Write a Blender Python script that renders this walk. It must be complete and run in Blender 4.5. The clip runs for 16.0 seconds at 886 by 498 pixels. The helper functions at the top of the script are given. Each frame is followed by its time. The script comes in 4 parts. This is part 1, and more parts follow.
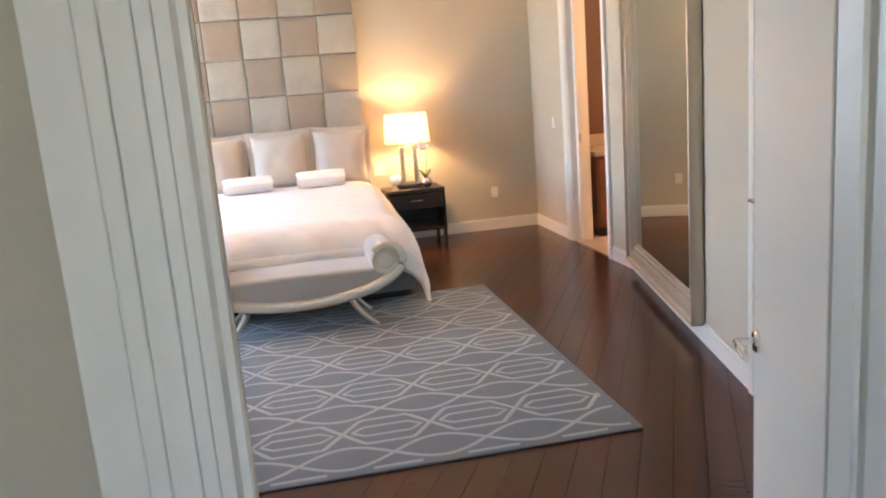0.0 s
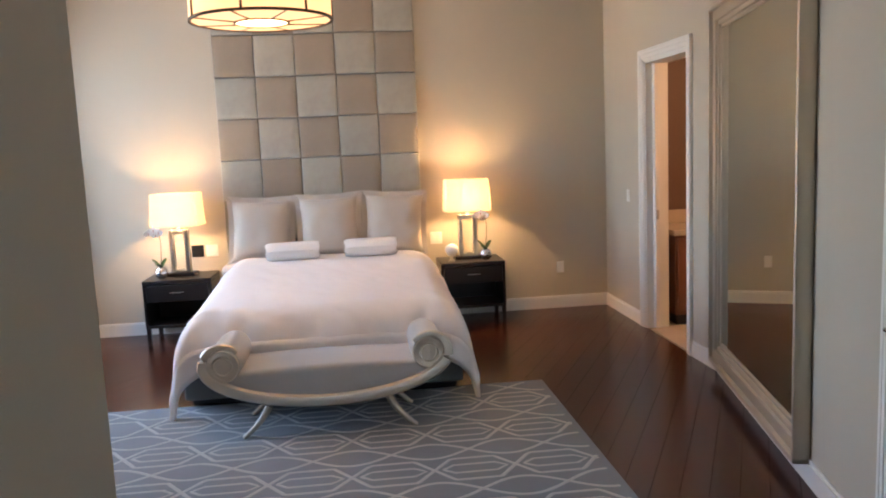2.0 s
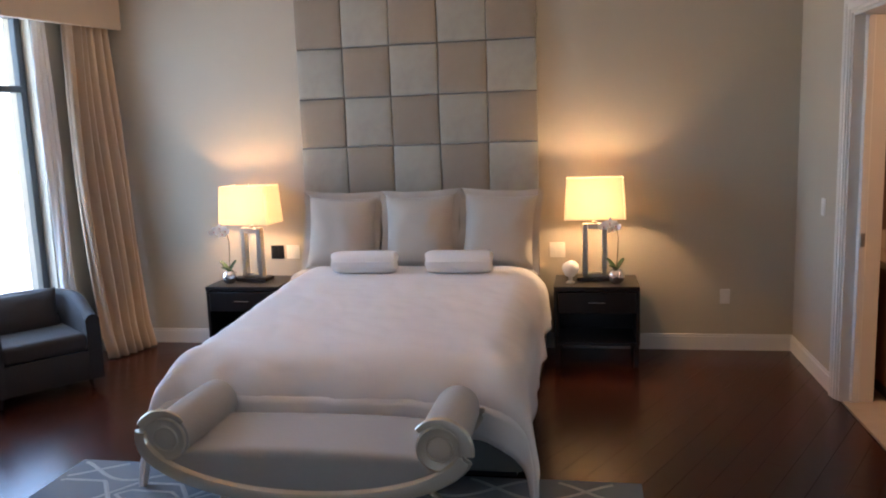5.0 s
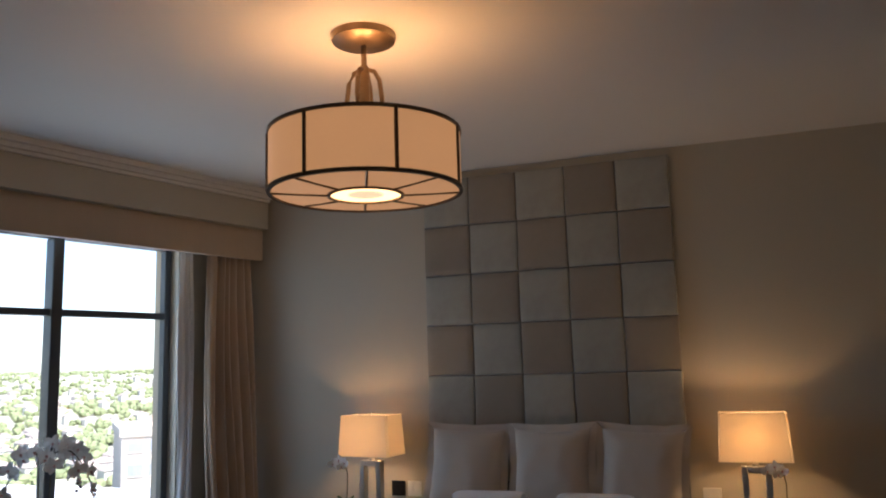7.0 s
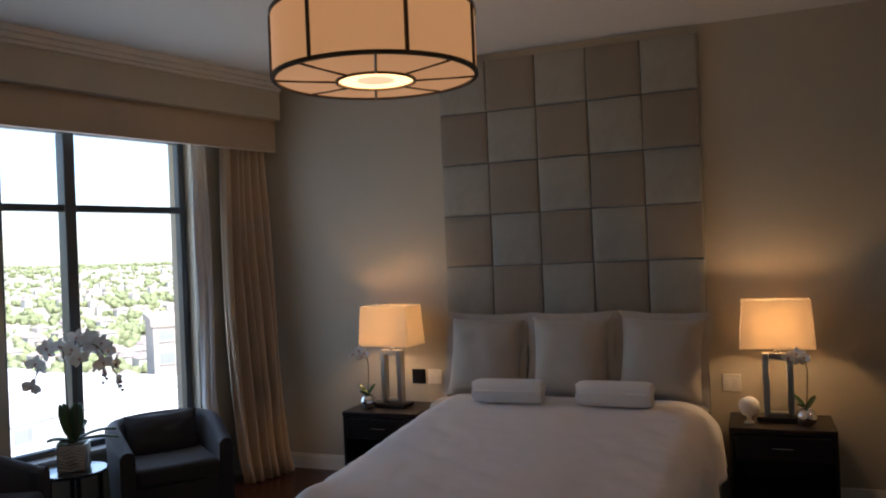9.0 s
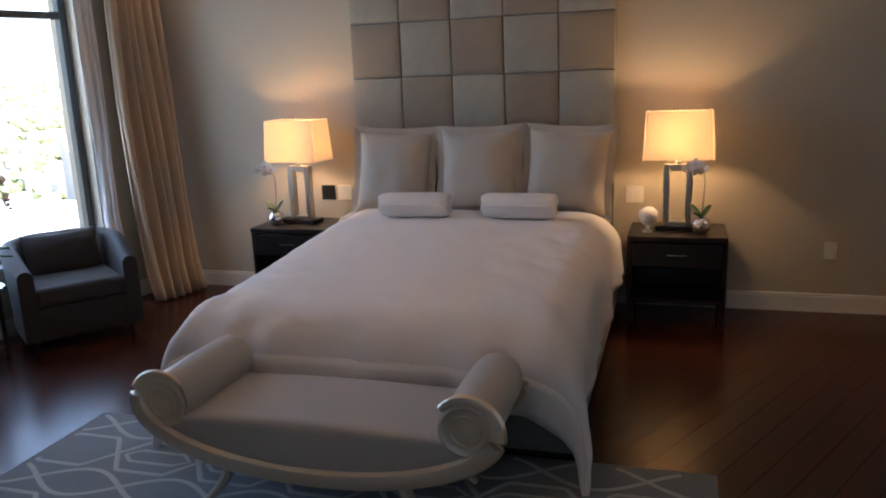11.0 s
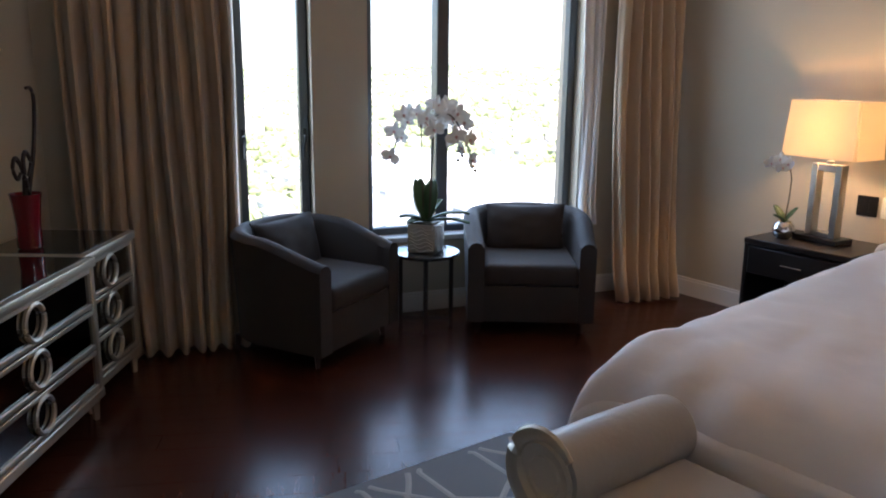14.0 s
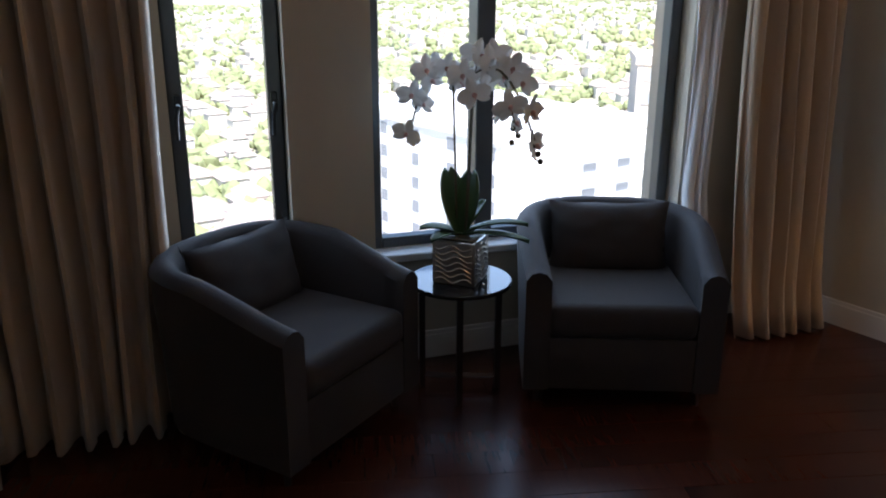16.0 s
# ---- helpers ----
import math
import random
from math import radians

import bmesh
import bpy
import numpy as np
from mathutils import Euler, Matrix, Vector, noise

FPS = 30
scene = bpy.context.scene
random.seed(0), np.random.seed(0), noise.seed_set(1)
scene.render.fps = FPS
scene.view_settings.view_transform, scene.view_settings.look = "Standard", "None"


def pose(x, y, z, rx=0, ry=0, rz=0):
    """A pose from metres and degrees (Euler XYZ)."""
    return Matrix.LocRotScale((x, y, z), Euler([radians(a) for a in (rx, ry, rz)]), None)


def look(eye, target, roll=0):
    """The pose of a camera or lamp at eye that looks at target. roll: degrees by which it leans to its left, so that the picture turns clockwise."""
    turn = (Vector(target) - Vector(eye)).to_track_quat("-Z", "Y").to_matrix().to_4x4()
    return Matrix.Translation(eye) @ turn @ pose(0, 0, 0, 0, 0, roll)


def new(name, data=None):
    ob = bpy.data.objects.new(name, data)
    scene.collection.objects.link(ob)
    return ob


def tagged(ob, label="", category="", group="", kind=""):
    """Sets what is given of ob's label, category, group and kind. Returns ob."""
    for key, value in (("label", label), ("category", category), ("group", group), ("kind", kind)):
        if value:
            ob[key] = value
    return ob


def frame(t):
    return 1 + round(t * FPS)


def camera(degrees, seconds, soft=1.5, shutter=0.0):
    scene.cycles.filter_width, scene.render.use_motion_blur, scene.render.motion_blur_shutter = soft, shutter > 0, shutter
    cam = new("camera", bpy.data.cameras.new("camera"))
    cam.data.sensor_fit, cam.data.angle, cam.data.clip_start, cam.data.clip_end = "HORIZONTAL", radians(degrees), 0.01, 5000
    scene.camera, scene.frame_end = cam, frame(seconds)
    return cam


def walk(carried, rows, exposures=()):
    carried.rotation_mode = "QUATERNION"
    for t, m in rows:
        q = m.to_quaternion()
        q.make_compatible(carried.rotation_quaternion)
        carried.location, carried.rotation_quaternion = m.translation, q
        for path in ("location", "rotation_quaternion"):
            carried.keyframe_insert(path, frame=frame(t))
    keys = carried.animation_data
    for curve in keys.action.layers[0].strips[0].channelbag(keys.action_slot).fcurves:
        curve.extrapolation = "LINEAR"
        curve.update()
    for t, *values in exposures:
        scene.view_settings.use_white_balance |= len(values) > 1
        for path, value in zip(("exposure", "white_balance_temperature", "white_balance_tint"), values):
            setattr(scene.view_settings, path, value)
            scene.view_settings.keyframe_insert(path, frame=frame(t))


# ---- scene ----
cam = camera(59.0, 16.0, soft=2.0)
PATH = [
    (0, (0.096, -8.362, 1.594), (0.465, -6.438, 1.193), -4.5),
    (0.5, (0.181, -8.234, 1.625), (0.514, -6.292, 1.283), -4.0),
    (1, (0.302, -8.054, 1.648), (0.58, -6.096, 1.349), -3.3),
    (1.5, (0.297, -7.865, 1.638), (0.546, -5.899, 1.371), -2.5),
    (2, (0.321, -7.689, 1.693), (0.532, -5.717, 1.433), -2.5),
    (2.5, (0.416, -7.451, 1.673), (0.571, -5.471, 1.442), -1.6),
    (3, (0.546, -7.201, 1.677), (0.618, -5.216, 1.447), -1.8),
    (5.3, (1.319, -5.992, 1.768), (0.945, -4.052, 1.46), -2.0),
    (5.5, (1.306, -5.951, 1.767), (0.93, -4.002, 1.516), -1.8),
    (6, (1.297, -5.892, 1.761), (0.873, -3.939, 1.681), -1.3),
    (6.5, (1.292, -5.815, 1.751), (0.744, -3.895, 1.854), -0.8),
    (7, (1.295, -5.737, 1.74), (0.618, -3.877, 2.029), -1.7),
    (7.5, (1.307, -5.673, 1.728), (0.513, -3.877, 2.106), -2.4),
    (8, (1.312, -5.632, 1.724), (0.443, -3.863, 2.066), -3.3),
    (8.5, (1.297, -5.613, 1.734), (0.447, -3.813, 1.924), -3.0),
    (9, (1.268, -5.616, 1.754), (0.528, -3.758, 1.764), -2.4),
    (9.5, (1.241, -5.639, 1.771), (0.628, -3.742, 1.614), -2.3),
    (9.7, (1.218, -5.675, 1.783), (0.663, -3.767, 1.56), -2.1),
    (12, (1.497, -5.269, 1.609), (0.823, -3.458, 1.094), 0.4),
    (12.5, (1.304, -5.157, 1.62), (0.364, -3.47, 1.101), 0.6),
    (13, (1.198, -4.896, 1.635), (-0.13, -3.486, 1.138), 0.5),
    (13.5, (1.077, -4.665, 1.549), (-0.445, -3.449, 1.097), 0.7),
    (14, (0.826, -4.437, 1.511), (-0.739, -3.275, 1.062), 0.7),
    (14.5, (0.477, -4.239, 1.492), (-1.087, -3.08, 1.031), 0.8),
    (15, (0.132, -4.02, 1.463), (-1.434, -2.874, 0.98), 0.2),
    (15.5, (-0.199, -3.738, 1.518), (-1.777, -2.644, 0.959), 0.4),
    (16, (-0.511, -3.5, 1.491), (-2.089, -2.431, 0.886), 0.2),
]
EXPOSURE = [(0, 4.52, 6000, 13), (0.6, 4.47, 6000, 13), (1, 3.95, 5900, 13), (1.5, 3.75, 5850, 13), (2.5, 3.58, 5850, 13), (3, 2.72, 5450, 13), (4, 2.8, 5450, 13), (5.5, 3.12, 5450, 13), (6, 2.97, 5450, 13), (6.5, 2.07, 5650, 13), (7, 1.42, 5700, 13), (8, 1.02, 5650, 13), (8.5, 1.02, 5600, 13), (9, 1.32, 5800, 13), (9.7, 1.67, 5800, 13), (12, 2.84, 5600, 13), (12.5, 2.98, 5650, 13), (13, 2.62, 5850, 13), (14, 2.37, 5850, 13), (14.5, 2.32, 5850, 13), (15.2, 1.77, 5900, 13), (16, 1.52, 5850, 13)]
walk(cam, [(t, look(eye, target, roll)) for t, eye, target, roll in PATH], EXPOSURE)

world = bpy.data.worlds.new("sky")
scene.world = world
world.use_nodes = True
wn = world.node_tree.nodes
sky = wn.new("ShaderNodeTexSky")
sky.sky_type = "NISHITA"
sky.sun_disc = False
sky.sun_elevation, sky.sun_rotation = radians(52), radians(110)
wn["Background"].inputs[1].default_value = 0.15
world.node_tree.links.new(sky.outputs[0], wn["Background"].inputs[0])
sun = new("sun", bpy.data.lights.new("sun", "SUN"))
sun.data.energy, sun.data.angle, sun.data.color = 5.0, radians(0.5), (1, 0.95, 0.88)
sun.matrix_world = look((8, -3, 12), (0, 0, 0))

CEIL = 3.25
# corners of the room, clockwise from above
NW, NE, E_BEND, SE, DOOR_W, PASS, SW = (-2.66, .05), (2.84, .05), (2.84, -2.45), (1.74, -7.25), (0.0, -7.25), (-.06, -6.53), (-3.65, -3.69)


def area_light(name, m, sx, sy, power, color):
    ob = new(name, bpy.data.lights.new(name, "AREA"))
    ob.data.shape, ob.data.size, ob.data.size_y, ob.data.energy, ob.data.color = "RECTANGLE", sx, sy, power, color
    ob.matrix_world = m
    return ob


def bulb(name, at, power, color, size=0.04):
    ob = new(name, bpy.data.lights.new(name, "POINT"))
    ob.data.energy, ob.data.color, ob.data.shadow_soft_size = power, color, size
    ob.location = at
    return ob


WARM = (1.0, 0.56, 0.22)
# daylight in the two window openings
WIN = Matrix(((-.256, .967, 0, NW[0]), (-.967, -.256, 0, NW[1]), (0, 0, 1, 0), (0, 0, 0, 1)))
# x of WIN runs along the window wall from the back wall, y points into the room
area_light("daylight_fill", WIN @ pose(1.43, -.05, 1.65, 90, 0, 0), 1.4, 2.2, 5.2, (0.64, 0.81, 1.0))
area_light("daylight_fill", WIN @ pose(2.68, -.05, 1.65, 90, 0, 0), 0.36, 2.2, 1.4, (0.64, 0.81, 1.0))
# fill lamp at the hall's added window opening behind the start, out of view
area_light("daylight_fill", look((0.4, -11.7, 1.6), (0.4, 0, 1.3)), 0.9, 1.0, 0.62, (0.86, 0.93, 1.0))


# ---------------- materials ----------------
def material(name, color, rough=.5, metal=0., grain=0., scale=40., stain=.0, stain_scale=3., bump=0., bump_scale=None, color2=None,
             stretch=(1, 1, 1), sheen=0., coat=0., emit=None, power=0., transmission=0., ior=1.45, vary=0., rough_vary=0., alpha=1.):
    m = bpy.data.materials.new(name)
    m.use_nodes = True
    n, l = m.node_tree.nodes, m.node_tree.links
    b = n["Principled BSDF"]
    b.inputs["Roughness"].default_value, b.inputs["Metallic"].default_value = rough, metal
    b.inputs["Sheen Weight"].default_value, b.inputs["Coat Weight"].default_value = sheen, coat
    b.inputs["Transmission Weight"].default_value, b.inputs["IOR"].default_value = transmission, ior
    b.inputs["Base Color"].default_value = (*color, 1)
    if emit:
        b.inputs["Emission Color"].default_value, b.inputs["Emission Strength"].default_value = (*emit, 1), power
    tc = n.new("ShaderNodeTexCoord")
    mp = n.new("ShaderNodeMapping")
    mp.inputs["Scale"].default_value = stretch
    l.new(tc.outputs["Object"], mp.inputs[0])
    fine = n.new("ShaderNodeTexNoise")
    fine.inputs["Scale"].default_value, fine.inputs["Detail"].default_value = scale, 6
    l.new(mp.outputs[0], fine.inputs[0])
    big = n.new("ShaderNodeTexNoise")
    big.inputs["Scale"].default_value, big.inputs["Detail"].default_value = stain_scale, 4
    l.new(mp.outputs[0], big.inputs[0])
    last = None
    if grain or stain or vary:
        c2 = color2 or tuple(v * .55 for v in color)
        mix = n.new("ShaderNodeMix")
        mix.data_type = "RGBA"
        mix.inputs[6].default_value, mix.inputs[7].default_value = (*color, 1), (*c2, 1)
        a = n.new("ShaderNodeMath")
        a.operation = "MULTIPLY_ADD"
        l.new(fine.outputs[0], a.inputs[0])
        a.inputs[1].default_value, a.inputs[2].default_value = grain * 2, -grain * .7
        c = n.new("ShaderNodeMath")
        c.operation = "MULTIPLY_ADD"
        l.new(big.outputs[0], c.inputs[0])
        c.inputs[1].default_value = stain * 2
        l.new(a.outputs[0], c.inputs[2])
        d = n.new("ShaderNodeMath")
        d.operation = "ADD"
        d.use_clamp = True
        l.new(c.outputs[0], d.inputs[0])
        d.inputs[1].default_value = -stain * .7
        last = d
        if vary:
            info = n.new("ShaderNodeObjectInfo")
            e = n.new("ShaderNodeMath")
            e.operation, e.use_clamp = "MULTIPLY_ADD", True
            l.new(info.outputs["Random"], e.inputs[0])
            e.inputs[1].default_value = vary
            l.new(d.outputs[0], e.inputs[2])
            last = e
        l.new(last.outputs[0], mix.inputs[0])
        l.new(mix.outputs[2], b.inputs["Base Color"])
    if rough_vary:
        r = n.new("ShaderNodeMath")
        r.operation = "MULTIPLY_ADD"
        l.new(big.outputs[0], r.inputs[0])
        r.inputs[1].default_value, r.inputs[2].default_value = rough_vary, rough - rough_vary * .5
        l.new(r.outputs[0], b.inputs["Roughness"])
    if bump:
        bp = n.new("ShaderNodeBump")
        bp.inputs["Strength"].default_value, bp.inputs["Distance"].default_value = min(1, bump), .004
        src = fine
        if bump_scale:
            src = n.new("ShaderNodeTexNoise")
            src.inputs["Scale"].default_value, src.inputs["Detail"].default_value = bump_scale, 5
            l.new(mp.outputs[0], src.inputs[0])
        l.new(src.outputs[0], bp.inputs["Height"])
        l.new(bp.outputs[0], b.inputs["Normal"])
    return m


WALL = material("greige wall paint", (.51, .465, .375), .75, grain=.10, scale=260, stain=.07, stain_scale=.9, color2=(.45, .405, .325), bump=.25, bump_scale=320)
CEILING = material("ceiling paint", (.74, .71, .66), .85, grain=.08, scale=200, stain=.1, stain_scale=1.2, color2=(.66, .63, .58), bump=.15, bump_scale=200)
TRIM = material("white satin trim paint", (.80, .79, .75), .35, grain=.08, scale=60, stain=.08, stain_scale=2, color2=(.74, .73, .69))
WOOD = material("dark stained floor wood", (.075, .020, .010), .24, grain=.30, scale=9, stain=.35, stain_scale=2.2, color2=(.030, .008, .005), stretch=(1, 14, 1), vary=.5, rough_vary=.10)
GAP = material("dark floor joint", (.008, .004, .003), .8)
BLACKWOOD = material("black brown lacquered wood", (.016, .012, .011), .32, grain=.3, scale=12, stretch=(1, 1, 10), color2=(.008, .006, .005))
DUVET = material("white cotton duvet", (.80, .77, .76), .85, grain=.06, scale=420, stain=.1, stain_scale=5, color2=(.74, .71, .71), bump=.7, bump_scale=9, sheen=.2)
TOWEL = material("white terry towel", (.84, .83, .82), .95, grain=.15, scale=300, color2=(.72, .71, .70), bump=.9, bump_scale=380, sheen=.3)
SHAM = material("beige grey linen pillow", (.46, .42, .365), .75, grain=.18, scale=300, stain=.12, stain_scale=8, color2=(.38, .345, .30), bump=.35, bump_scale=60, sheen=.3)
VELVET_TAN = material("tan velvet panel", (.285, .245, .19), .62, grain=.15, scale=30, stain=.35, stain_scale=6, color2=(.22, .185, .14), bump=.25, sheen=.5, vary=.18)
VELVET_GREY = material("grey green velvet panel", (.37, .362, .31), .58, grain=.15, scale=24, stain=.5, stain_scale=7, color2=(.25, .24, .20), bump=.25, sheen=.5, vary=.18)
VELVET_SILVER = material("silver grey velvet", (.41, .395, .375), .40, grain=.12, scale=50, stain=.3, stain_scale=5, color2=(.35, .33, .31), bump=.2, sheen=.4)
SILVER = material("champagne silver leaf", (.62, .56, .46), .42, metal=.8, grain=.10, scale=60, stain=.12, stain_scale=3, color2=(.50, .45, .37))
BEDGREY = material("dark grey upholstery", (.14, .14, .13), .8, grain=.2, scale=200, bump=.4, bump_scale=300, sheen=.3)
RUG = material("blue grey wool rug", (.235, .262, .29), .95, grain=.25, scale=240, stain=.3, stain_scale=2.5, color2=(.14, .16, .18), bump=.9, bump_scale=300, sheen=.05)
RUGLINE = material("pale silk rug line", (.42, .44, .45), .6, grain=.2, scale=180, stain=.25, stain_scale=3, color2=(.33, .34, .335), bump=.6, bump_scale=260, sheen=.4)
CURTAIN = material("taupe silk curtain", (.50, .385, .27), .48, grain=.2, scale=120, stain=.2, stain_scale=4, color2=(.38, .29, .20), stretch=(6, 6, 1), bump=.25, sheen=.4)
SHEER = material("white sheer curtain", (.80, .80, .80), .8, grain=.1, scale=80, color2=(.7, .7, .72), bump=.2)
CHAIR = material("charcoal grey velvet", (.034, .028, .027), .72, grain=.2, scale=60, stain=.25, stain_scale=4, color2=(.018, .016, .018), bump=.3, bump_scale=200, sheen=.12)
FRAME = material("dark bronze window frame", (.10, .11, .12), .4, metal=.4, grain=.15, scale=50)
TABLETOP = material("glossy black lacquer", (.016, .015, .016), .12, grain=.2, scale=40, coat=.5)
SILL = material("pale grey stone sill", (.66, .68, .70), .3, grain=.2, scale=60, stain=.2, stain_scale=5)
CHROME = material("polished chrome", (.82, .82, .84), .07, metal=1, grain=.05, scale=20)
NICKEL = material("brushed nickel", (.55, .52, .47), .28, metal=1, grain=.2, scale=80)
PLASTIC = material("white switch plastic", (.78, .76, .72), .35, grain=.05, scale=60)
BLACK = material("black plastic", (.012, .012, .013), .3, grain=.2, scale=60)
LEAF = material("orchid leaf", (.045, .095, .03), .35, grain=.25, scale=20, stain=.25, stain_scale=8, color2=(.025, .055, .018), coat=.2)
PETAL = material("white orchid petal", (.86, .86, .84), .6, grain=.1, scale=60, color2=(.78, .77, .75))
HEART = material("pink orchid heart", (.55, .33, .30), .5, grain=.2, scale=60)
STEM = material("orchid stem", (.075, .06, .03), .6, grain=.3, scale=60)
MIRROR = material("mirror glass", (.80, .84, .80), .015, metal=1)
MIRROR_DARK = material("antiqued mirror panel", (.30, .31, .32), .06, metal=1, grain=.2, scale=14, stain=.3, stain_scale=5)
REDGLASS = material("ruby red glass", (.20, .012, .02), .08, grain=.15, scale=12, coat=.6)
CORAL = material("dark twisted wood", (.035, .018, .013), .5, grain=.3, scale=40, bump=.5)
BRONZE = material("antique brass lamp metal", (.34, .235, .14), .33, metal=.9, grain=.25, scale=30, stain=.2, color2=(.2, .13, .075))
DARKBRONZE = material("dark bronze ribs", (.13, .09, .055), .4, metal=.6, grain=.2, scale=40)
STONE = material("beige marble", (.50, .42, .32), .25, grain=.25, scale=14, stain=.3, stain_scale=3, color2=(.36, .28, .2))
REDWOOD = material("reddish brown cabinet wood", (.20, .075, .035), .4, grain=.35, scale=10, stretch=(8, 8, 1), color2=(.11, .04, .02))
BROWNWALL = material("brown bathroom wall", (.13, .075, .045), .6, grain=.2, scale=40, stain=.2)


def glow(name, color, strength, base):
    return material(name, base, .8, grain=.08, scale=160, emit=color, power=strength, bump=.3, bump_scale=300)


SHADE = glow("lit linen lampshade", (1.0, .60, .26), .09, (.74, .62, .46))
sn, sl = SHADE.node_tree.nodes, SHADE.node_tree.links
thin, half = sn.new("ShaderNodeBsdfTranslucent"), sn.new("ShaderNodeMixShader")
thin.inputs[0].default_value = (.76, .64, .45, 1)
half.inputs[0].default_value = .45
sl.new(sn["Principled BSDF"].outputs[0], half.inputs[1]), sl.new(thin.outputs[0], half.inputs[2]), sl.new(half.outputs[0], sn["Material Output"].inputs[0])
DRUM = glow("lit parchment drum shade", (1.0, .45, .16), .16, (.70, .52, .34))
DRUMGLASS = glow("lit frosted glass disc", (1.0, .64, .33), .40, (.8, .7, .5))
BULB = glow("lit lamp bulb", (1.0, .72, .38), 8, (.9, .8, .6))

GLASS = bpy.data.materials.new("window glass")
GLASS.use_nodes = True
gn, gl = GLASS.node_tree.nodes, GLASS.node_tree.links
gn.remove(gn["Principled BSDF"])
tr, gs, mx = gn.new("ShaderNodeBsdfTransparent"), gn.new("ShaderNodeBsdfGlossy"), gn.new("ShaderNodeMixShader")
gs.inputs["Roughness"].default_value = .01
mx.inputs[0].default_value = .05
gl.new(tr.outputs[0], mx.inputs[1]), gl.new(gs.outputs[0], mx.inputs[2]), gl.new(mx.outputs[0], gn["Material Output"].inputs[0])


# ---------------- mesh helpers ----------------
def box(bm, x0, x1, y0, y1, z0, z1, bevel=0., segs=1, m=None):
    r = bmesh.ops.create_cube(bm, size=1, matrix=Matrix.Translation(((x0 + x1) / 2, (y0 + y1) / 2, (z0 + z1) / 2)) @ Matrix.Diagonal((abs(x1 - x0), abs(y1 - y0), abs(z1 - z0), 1)))
    vs = r["verts"]
    if bevel:
        es = list({e for v in vs for e in v.link_edges})
        out = bmesh.ops.bevel(bm, geom=es, offset=bevel, segments=segs, affect="EDGES", profile=.5)
        vs = list({v for f in out["faces"] for v in f.verts} | {v for v in vs if v.is_valid})
    if m is not None:
        bmesh.ops.transform(bm, matrix=m, verts=vs)
    return vs


def lathe(bm, profile, seg=24, m=Matrix(), cap=True):
    rings = []
    for r, z in profile:
        rings.append([bm.verts.new(m @ Vector((r * math.cos(a), r * math.sin(a), z))) for a in (2 * math.pi * i / seg for i in range(seg))])
    for a, b in zip(rings, rings[1:]):
        for i in range(seg):
            bm.faces.new((a[i], a[(i + 1) % seg], b[(i + 1) % seg], b[i]))
    if cap and profile[0][0] > 1e-4:
        bm.faces.new(list(reversed(rings[0])))
    if cap and profile[-1][0] > 1e-4:
        bm.faces.new(rings[-1])


def tube(bm, pts, r, seg=8, taper=None, flat=1.0):
    pts = [Vector(p) for p in pts]
    rings = []
    for i, p in enumerate(pts):
        d = (pts[min(i + 1, len(pts) - 1)] - pts[max(i - 1, 0)]).normalized()
        up = Vector((0, 0, 1)) if abs(d.z) < .95 else Vector((1, 0, 0))
        u = d.cross(up).normalized()
        v = u.cross(d)
        rr = r * (taper(i / (len(pts) - 1)) if taper else 1)
        rings.append([bm.verts.new(p + rr * (math.cos(a) * u + flat * math.sin(a) * v)) for a in (2 * math.pi * k / seg for k in range(seg))])
    for a, b in zip(rings, rings[1:]):
        for k in range(seg):
            bm.faces.new((a[k], a[(k + 1) % seg], b[(k + 1) % seg], b[k]))
    bm.faces.new(list(reversed(rings[0])))
    bm.faces.new(rings[-1])


def grid(bm, nu, nv, f, wrap=False):
    vs = [[bm.verts.new(f(i / nu, j / nv)) for j in range(nv + 1)] for i in range(nu + (0 if wrap else 1))]
    n = len(vs)
    for i in range(nu):
        for j in range(nv):
            bm.faces.new((vs[i][j], vs[(i + 1) % n][j], vs[(i + 1) % n][j + 1], vs[i][j + 1]))
    return vs


def finish(name, bm, mat, smooth=True):
    bmesh.ops.recalc_face_normals(bm, faces=bm.faces)
    me = bpy.data.meshes.new(name)
    bm.to_mesh(me)
    bm.free()
    me.materials.append(mat)
    if smooth:
        me.polygons.foreach_set("use_smooth", [True] * len(me.polygons))
        me.set_sharp_from_angle(angle=radians(38))
    return me


def part(name, bm, mat, parent=None, label="", smooth=True):
    ob = new(name, finish(name, bm, mat, smooth))
    ob.parent = parent
    return tagged(ob, label)


def thing(name, label, category, m=Matrix(), group="", kind=""):
    ob = new(name)
    ob.empty_display_size = .1
    ob.matrix_world = m
    return tagged(ob, label, category, group, kind)


def solo(name, bm, mat, label, category="", m=Matrix(), group="", kind="", smooth=True):
    ob = part(name, bm, mat, None, "", smooth)
    ob.matrix_world = m
    return tagged(ob, label, category, group, kind)


def boxpart(name, dims, mat, parent, bevel=.004, label="", segs=1, m=None):
    bm = bmesh.new()
    box(bm, *dims, bevel, segs, m)
    return part(name, bm, mat, parent, label)


def along(p0, p1):
    """x runs from p0 to p1, y to its left (out of the room), z up."""
    d = (Vector((*p1, 0)) - Vector((*p0, 0)))
    length = d.length
    d.normalize()
    return Matrix(((d.x, -d.y, 0, p0[0]), (d.y, d.x, 0, p0[1]), (0, 0, 1, 0), (0, 0, 0, 1))), length


